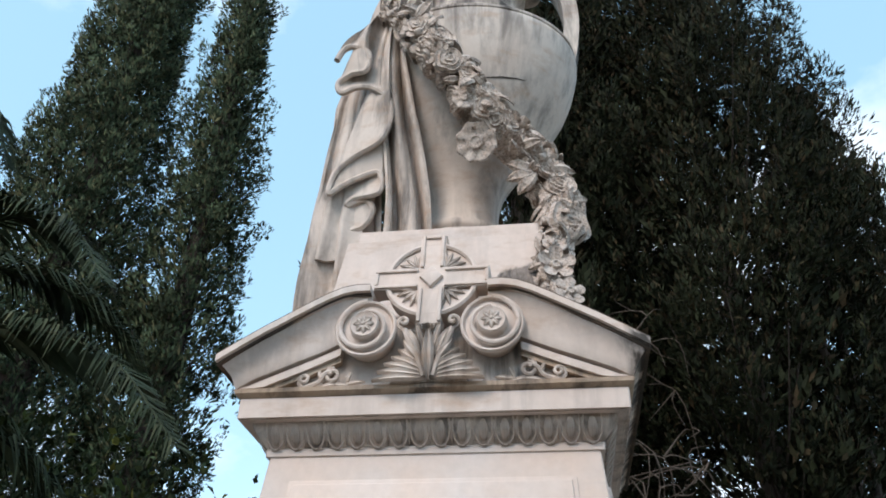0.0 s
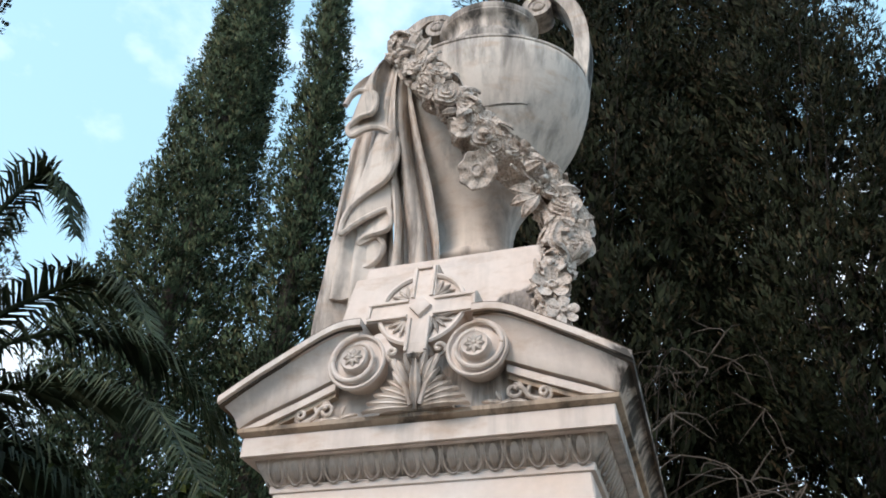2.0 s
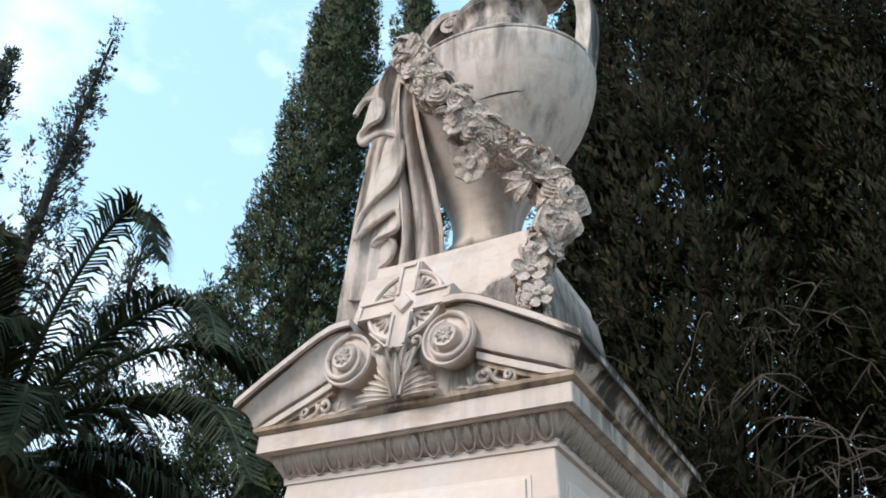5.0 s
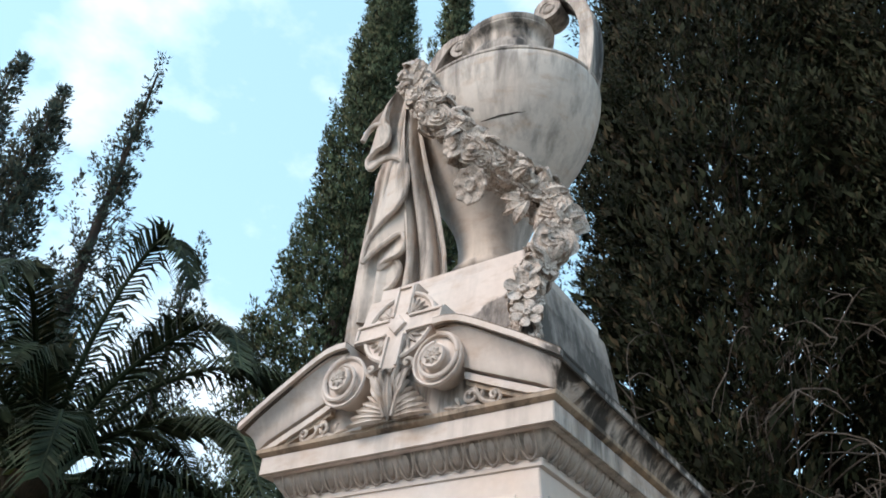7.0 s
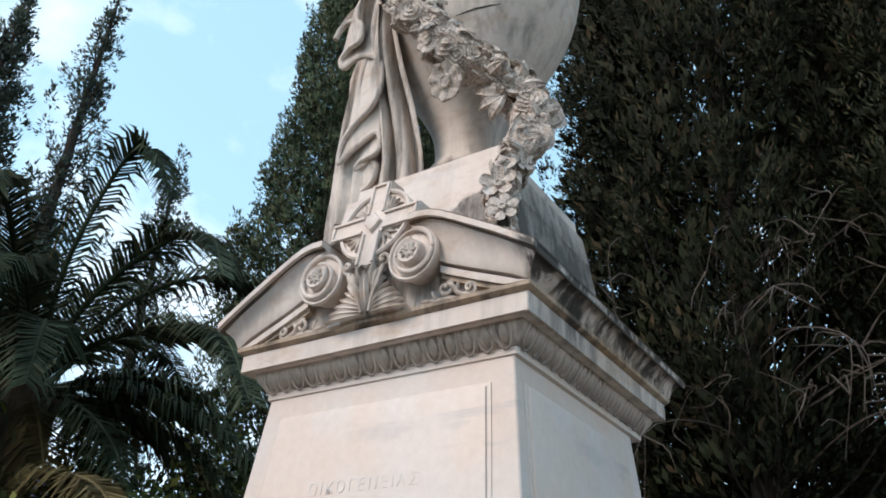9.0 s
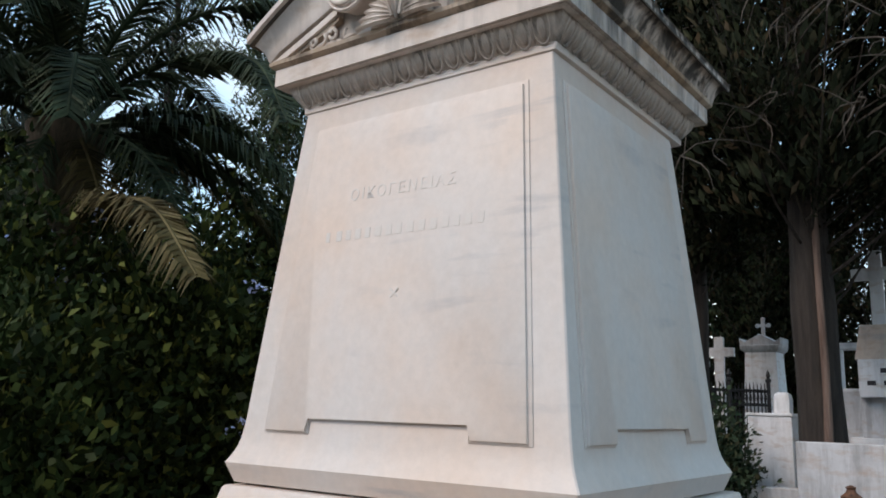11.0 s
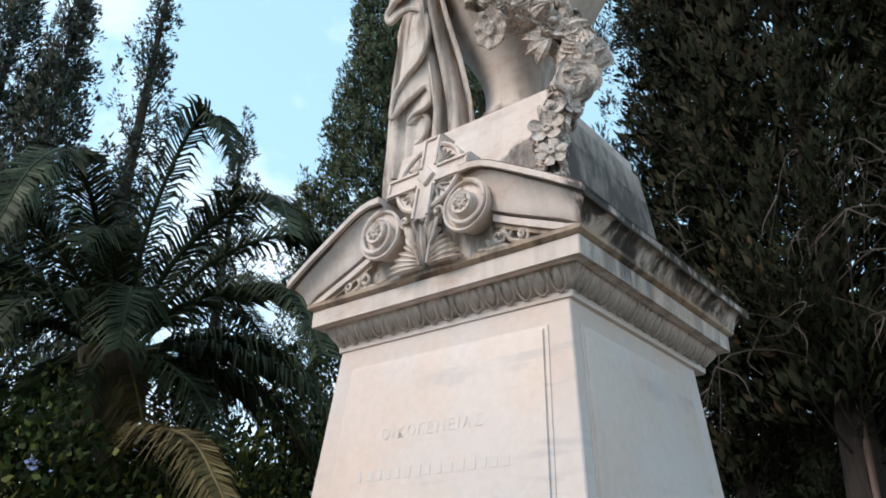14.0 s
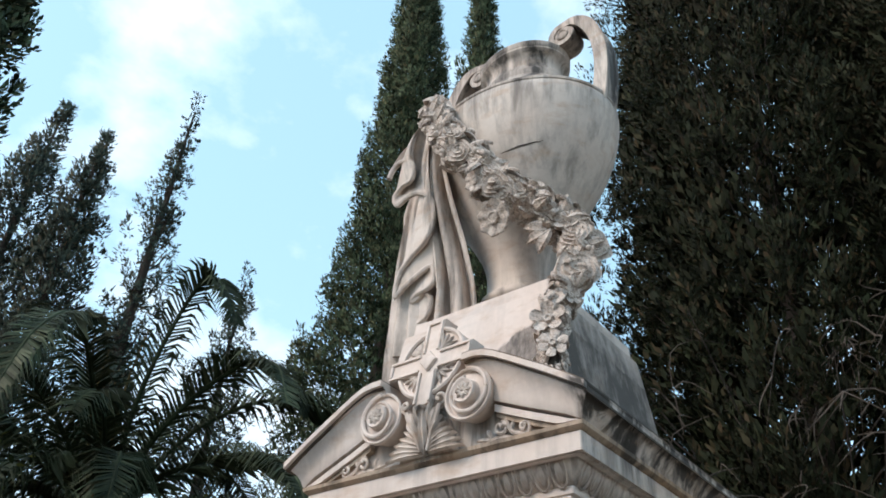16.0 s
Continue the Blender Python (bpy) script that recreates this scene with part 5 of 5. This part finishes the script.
# low wall slab in front of the trunk
p = polar(-10.4, 9.6)
bm = bmesh.new()
box(bm, polar(-13.1, 9.8).x, 2.6, p.y - 0.06, p.y + 0.10, -0.05, 1.05, 0.01)
solo("grave_wall", bm, GRAVE_GREY, "low weathered grey marble slab wall", "wall")

# tall stele with pediment
p = polar(-14.7, 16.0, TER)
stele = thing("grave_stele", p, "tall white marble stele with small pediment and finial cross", "gravestone")
part("pillar", square_stack([(0.36, TER - 0.02), (0.36, TER + 0.35), (0.325, TER + 0.40), (0.27, TER + 2.02)], (p.x, p.y)), GRAVE, stele)
part("crown_moulding", square_stack([(0.28, TER + 2.0), (0.33, TER + 2.05), (0.345, TER + 2.12), (0.31, TER + 2.13)], (p.x, p.y)), GRAVE_GREY, stele)
part("gable", plate([(p.x - 0.35, TER + 2.12), (p.x + 0.35, TER + 2.12), (p.x + 0.36, TER + 2.26), (p.x + 0.27, TER + 2.17), (p.x, TER + 2.33), (p.x - 0.27, TER + 2.17), (p.x - 0.36, TER + 2.26)], p.y - 0.3, p.y + 0.3, 0.01), GRAVE_GREY, stele)
bm = bmesh.new()
box(bm, p.x - 0.03, p.x + 0.03, p.y - 0.03, p.y + 0.03, TER + 2.25, TER + 2.60, 0.006)
box(bm, p.x - 0.09, p.x + 0.09, p.y - 0.028, p.y + 0.028, TER + 2.48, TER + 2.53, 0.006)
for dx, dz in ((-0.10, 2.505), (0.10, 2.505), (0.0, 2.62)):
    bmesh.ops.create_uvsphere(bm, u_segments=8, v_segments=6, radius=0.042, matrix=Matrix.Translation((p.x + dx, p.y, TER + dz)))
part("finial_cross", bm, GRAVE_GREY, stele)

latin_cross("grave_cross", polar(-17.5, 15.0, TER), 2.20, 0.50, 0.075, 4, "plain white marble grave cross behind the iron fence")
latin_cross("grave_cross", polar(-19.6, 19.0, TER), 2.6, 0.5, 0.08, 0, "plain grey marble grave cross in the shade", GRAVE_GREY)
latin_cross("grave_cross", polar(-18.6, 21.0, TER), 2.3, 0.4, 0.07, 0, "plain grey marble grave cross in the shade", GRAVE_GREY)

# iron fence
f0, f1 = polar(-19.6, 12.6, TER), polar(-14.6, 13.4, TER)
fence = thing("iron_fence", f0, "black wrought-iron grave fence with pointed posts", "fence")
span = f1 - f0
bar = mesh_of("bar", tube([(0, 0, 0), (0, 0, 1.28), (0, 0, 1.36)], [0.011, 0.011, 0.002], 6), IRON)
for k in range(22):
    piece("bar", bar, Matrix.Translation(f0 + span * (k / 21)), fence)
for z in (0.18, 1.02, 1.24):
    part("rail", tube([f0 + Vector((0, 0, z)), f1 + Vector((0, 0, z))], 0.018, 6), IRON, fence)
bm = bmesh.new()
for k in range(21):
    c = f0 + span * ((k + 0.5) / 21) + Vector((0, 0, 1.13))
    u = span.normalized() * 0.05
    tube([c + u * math.cos(q) + Vector((0, 0, 0.09 * math.sin(q))) for q in np.linspace(0, 2 * math.pi, 13)], 0.010, 5, bm)
part("ring_frieze", bm, IRON, fence)
for c in (f0, f0 + span * 0.5, f1):
    part("post", lathe([(0.030, 0), (0.030, 1.36), (0.045, 1.38), (0.045, 1.41), (0.02, 1.43), (0.035, 1.47), (0.02, 1.52), (0.0, 1.56)], c, 12), IRON, fence)

# large tomb with cross and plaque
p = polar(-7.4, 12.2, TER) - Vector((0.13, 0, 0))
tomb = thing("grave_tomb", p, "white marble tomb with sloping slab, inscribed plaque and pillar", "tomb")
bm = bmesh.new()
box(bm, p.x - 0.40, p.x + 1.2, p.y - 0.25, p.y + 0.9, TER - 0.02, TER + 0.62, 0.01)
part("base_block", bm, GRAVE, tomb)
bm = bmesh.new()
box(bm, p.x + 0.10, p.x + 0.62, p.y - 0.32, p.y - 0.05, TER - 0.02, TER + 1.08, 0.01)
part("pillar", bm, GRAVE, tomb)
bm = bmesh.new()
box(bm, p.x - 0.26, p.x + 1.2, p.y - 0.20, p.y + 0.9, TER + 0.62, TER + 1.13, 0.01)
part("middle_block", bm, GRAVE_GREY, tomb)
bm = bmesh.new()
box(bm, p.x - 0.24, p.x + 0.62, p.y - 0.36, p.y + 0.3, TER + 1.13, TER + 1.62, 0.012)
plaque = part("plaque_block", bm, GRAVE, tomb)
for row, x0, wd in ((1.475, 0.02, 0.12), (1.475, 0.17, 0.14), (1.315, -0.14, 0.10), (1.315, 0.05, 0.16), (1.315, 0.24, 0.20)):
    bm = bmesh.new()
    box(bm, p.x + x0, p.x + x0 + wd, p.y - 0.365, p.y - 0.357, TER + row - 0.03, TER + row + 0.03, 0)
    part("lettering_bar", bm, INK, plaque, "line of dark unreadable lettering")
part("sloping_slab", plate([(p.x - 0.27, TER + 1.62), (p.x + 1.0, TER + 1.62), (p.x + 1.0, TER + 2.09), (p.x - 0.22, TER + 2.09)], p.y - 0.36, p.y - 0.26, 0.01, 0.5, TER + 1.62), GRAVE_WARM, tomb, "tilted warm-veined marble slab")
latin_cross("grave_cross", p + Vector((-0.04, 0.35, 1.1)), 2.06, 0.62, 0.078, -3, "large white marble cross standing on the tomb")
p2 = p + Vector((0.52, 0.1, 0))
bm = bmesh.new()
box(bm, p2.x - 0.2, p2.x + 0.5, p2.y, p2.y + 0.3, TER + 1.5, TER + 2.72, 0.01)
solo("tomb_slab", bm, GRAVE, "upright white marble slab behind the tomb", "gravestone")
# framed lantern box
p3 = polar(-9.6, 13.4, TER)
lant = thing("grave_lantern_case", p3, "white marble lantern case with glazed front", "lantern case")
bm = bmesh.new()
box(bm, p3.x - 0.19, p3.x + 0.19, p3.y - 0.2, p3.y + 0.2, TER - 0.02, TER + 1.25, 0.01)
part("plinth", bm, GRAVE_GREY, lant)
bm = bmesh.new()
for x0, x1, z0, z1 in ((-0.17, -0.14, 1.25, 1.9), (0.14, 0.17, 1.25, 1.9), (-0.17, 0.17, 1.86, 1.95), (-0.17, 0.17, 1.24, 1.29)):
    box(bm, p3.x + x0, p3.x + x1, p3.y - 0.15, p3.y + 0.15, TER + z0, TER + z1, 0.005)
part("case_frame", bm, GRAVE, lant)
# rusted post finial
p = polar(-10.4, 8.2)
bm = lathe([(0.05, 0.0), (0.05, 0.48), (0.075, 0.50), (0.08, 0.53), (0.055, 0.55), (0.085, 0.60), (0.088, 0.63), (0.05, 0.66), (0.035, 0.69), (0.045, 0.71), (0.0, 0.73)], p, 20)
solo("rusty_post", bm, RUST, "short rusted iron post with turned finial", "post")
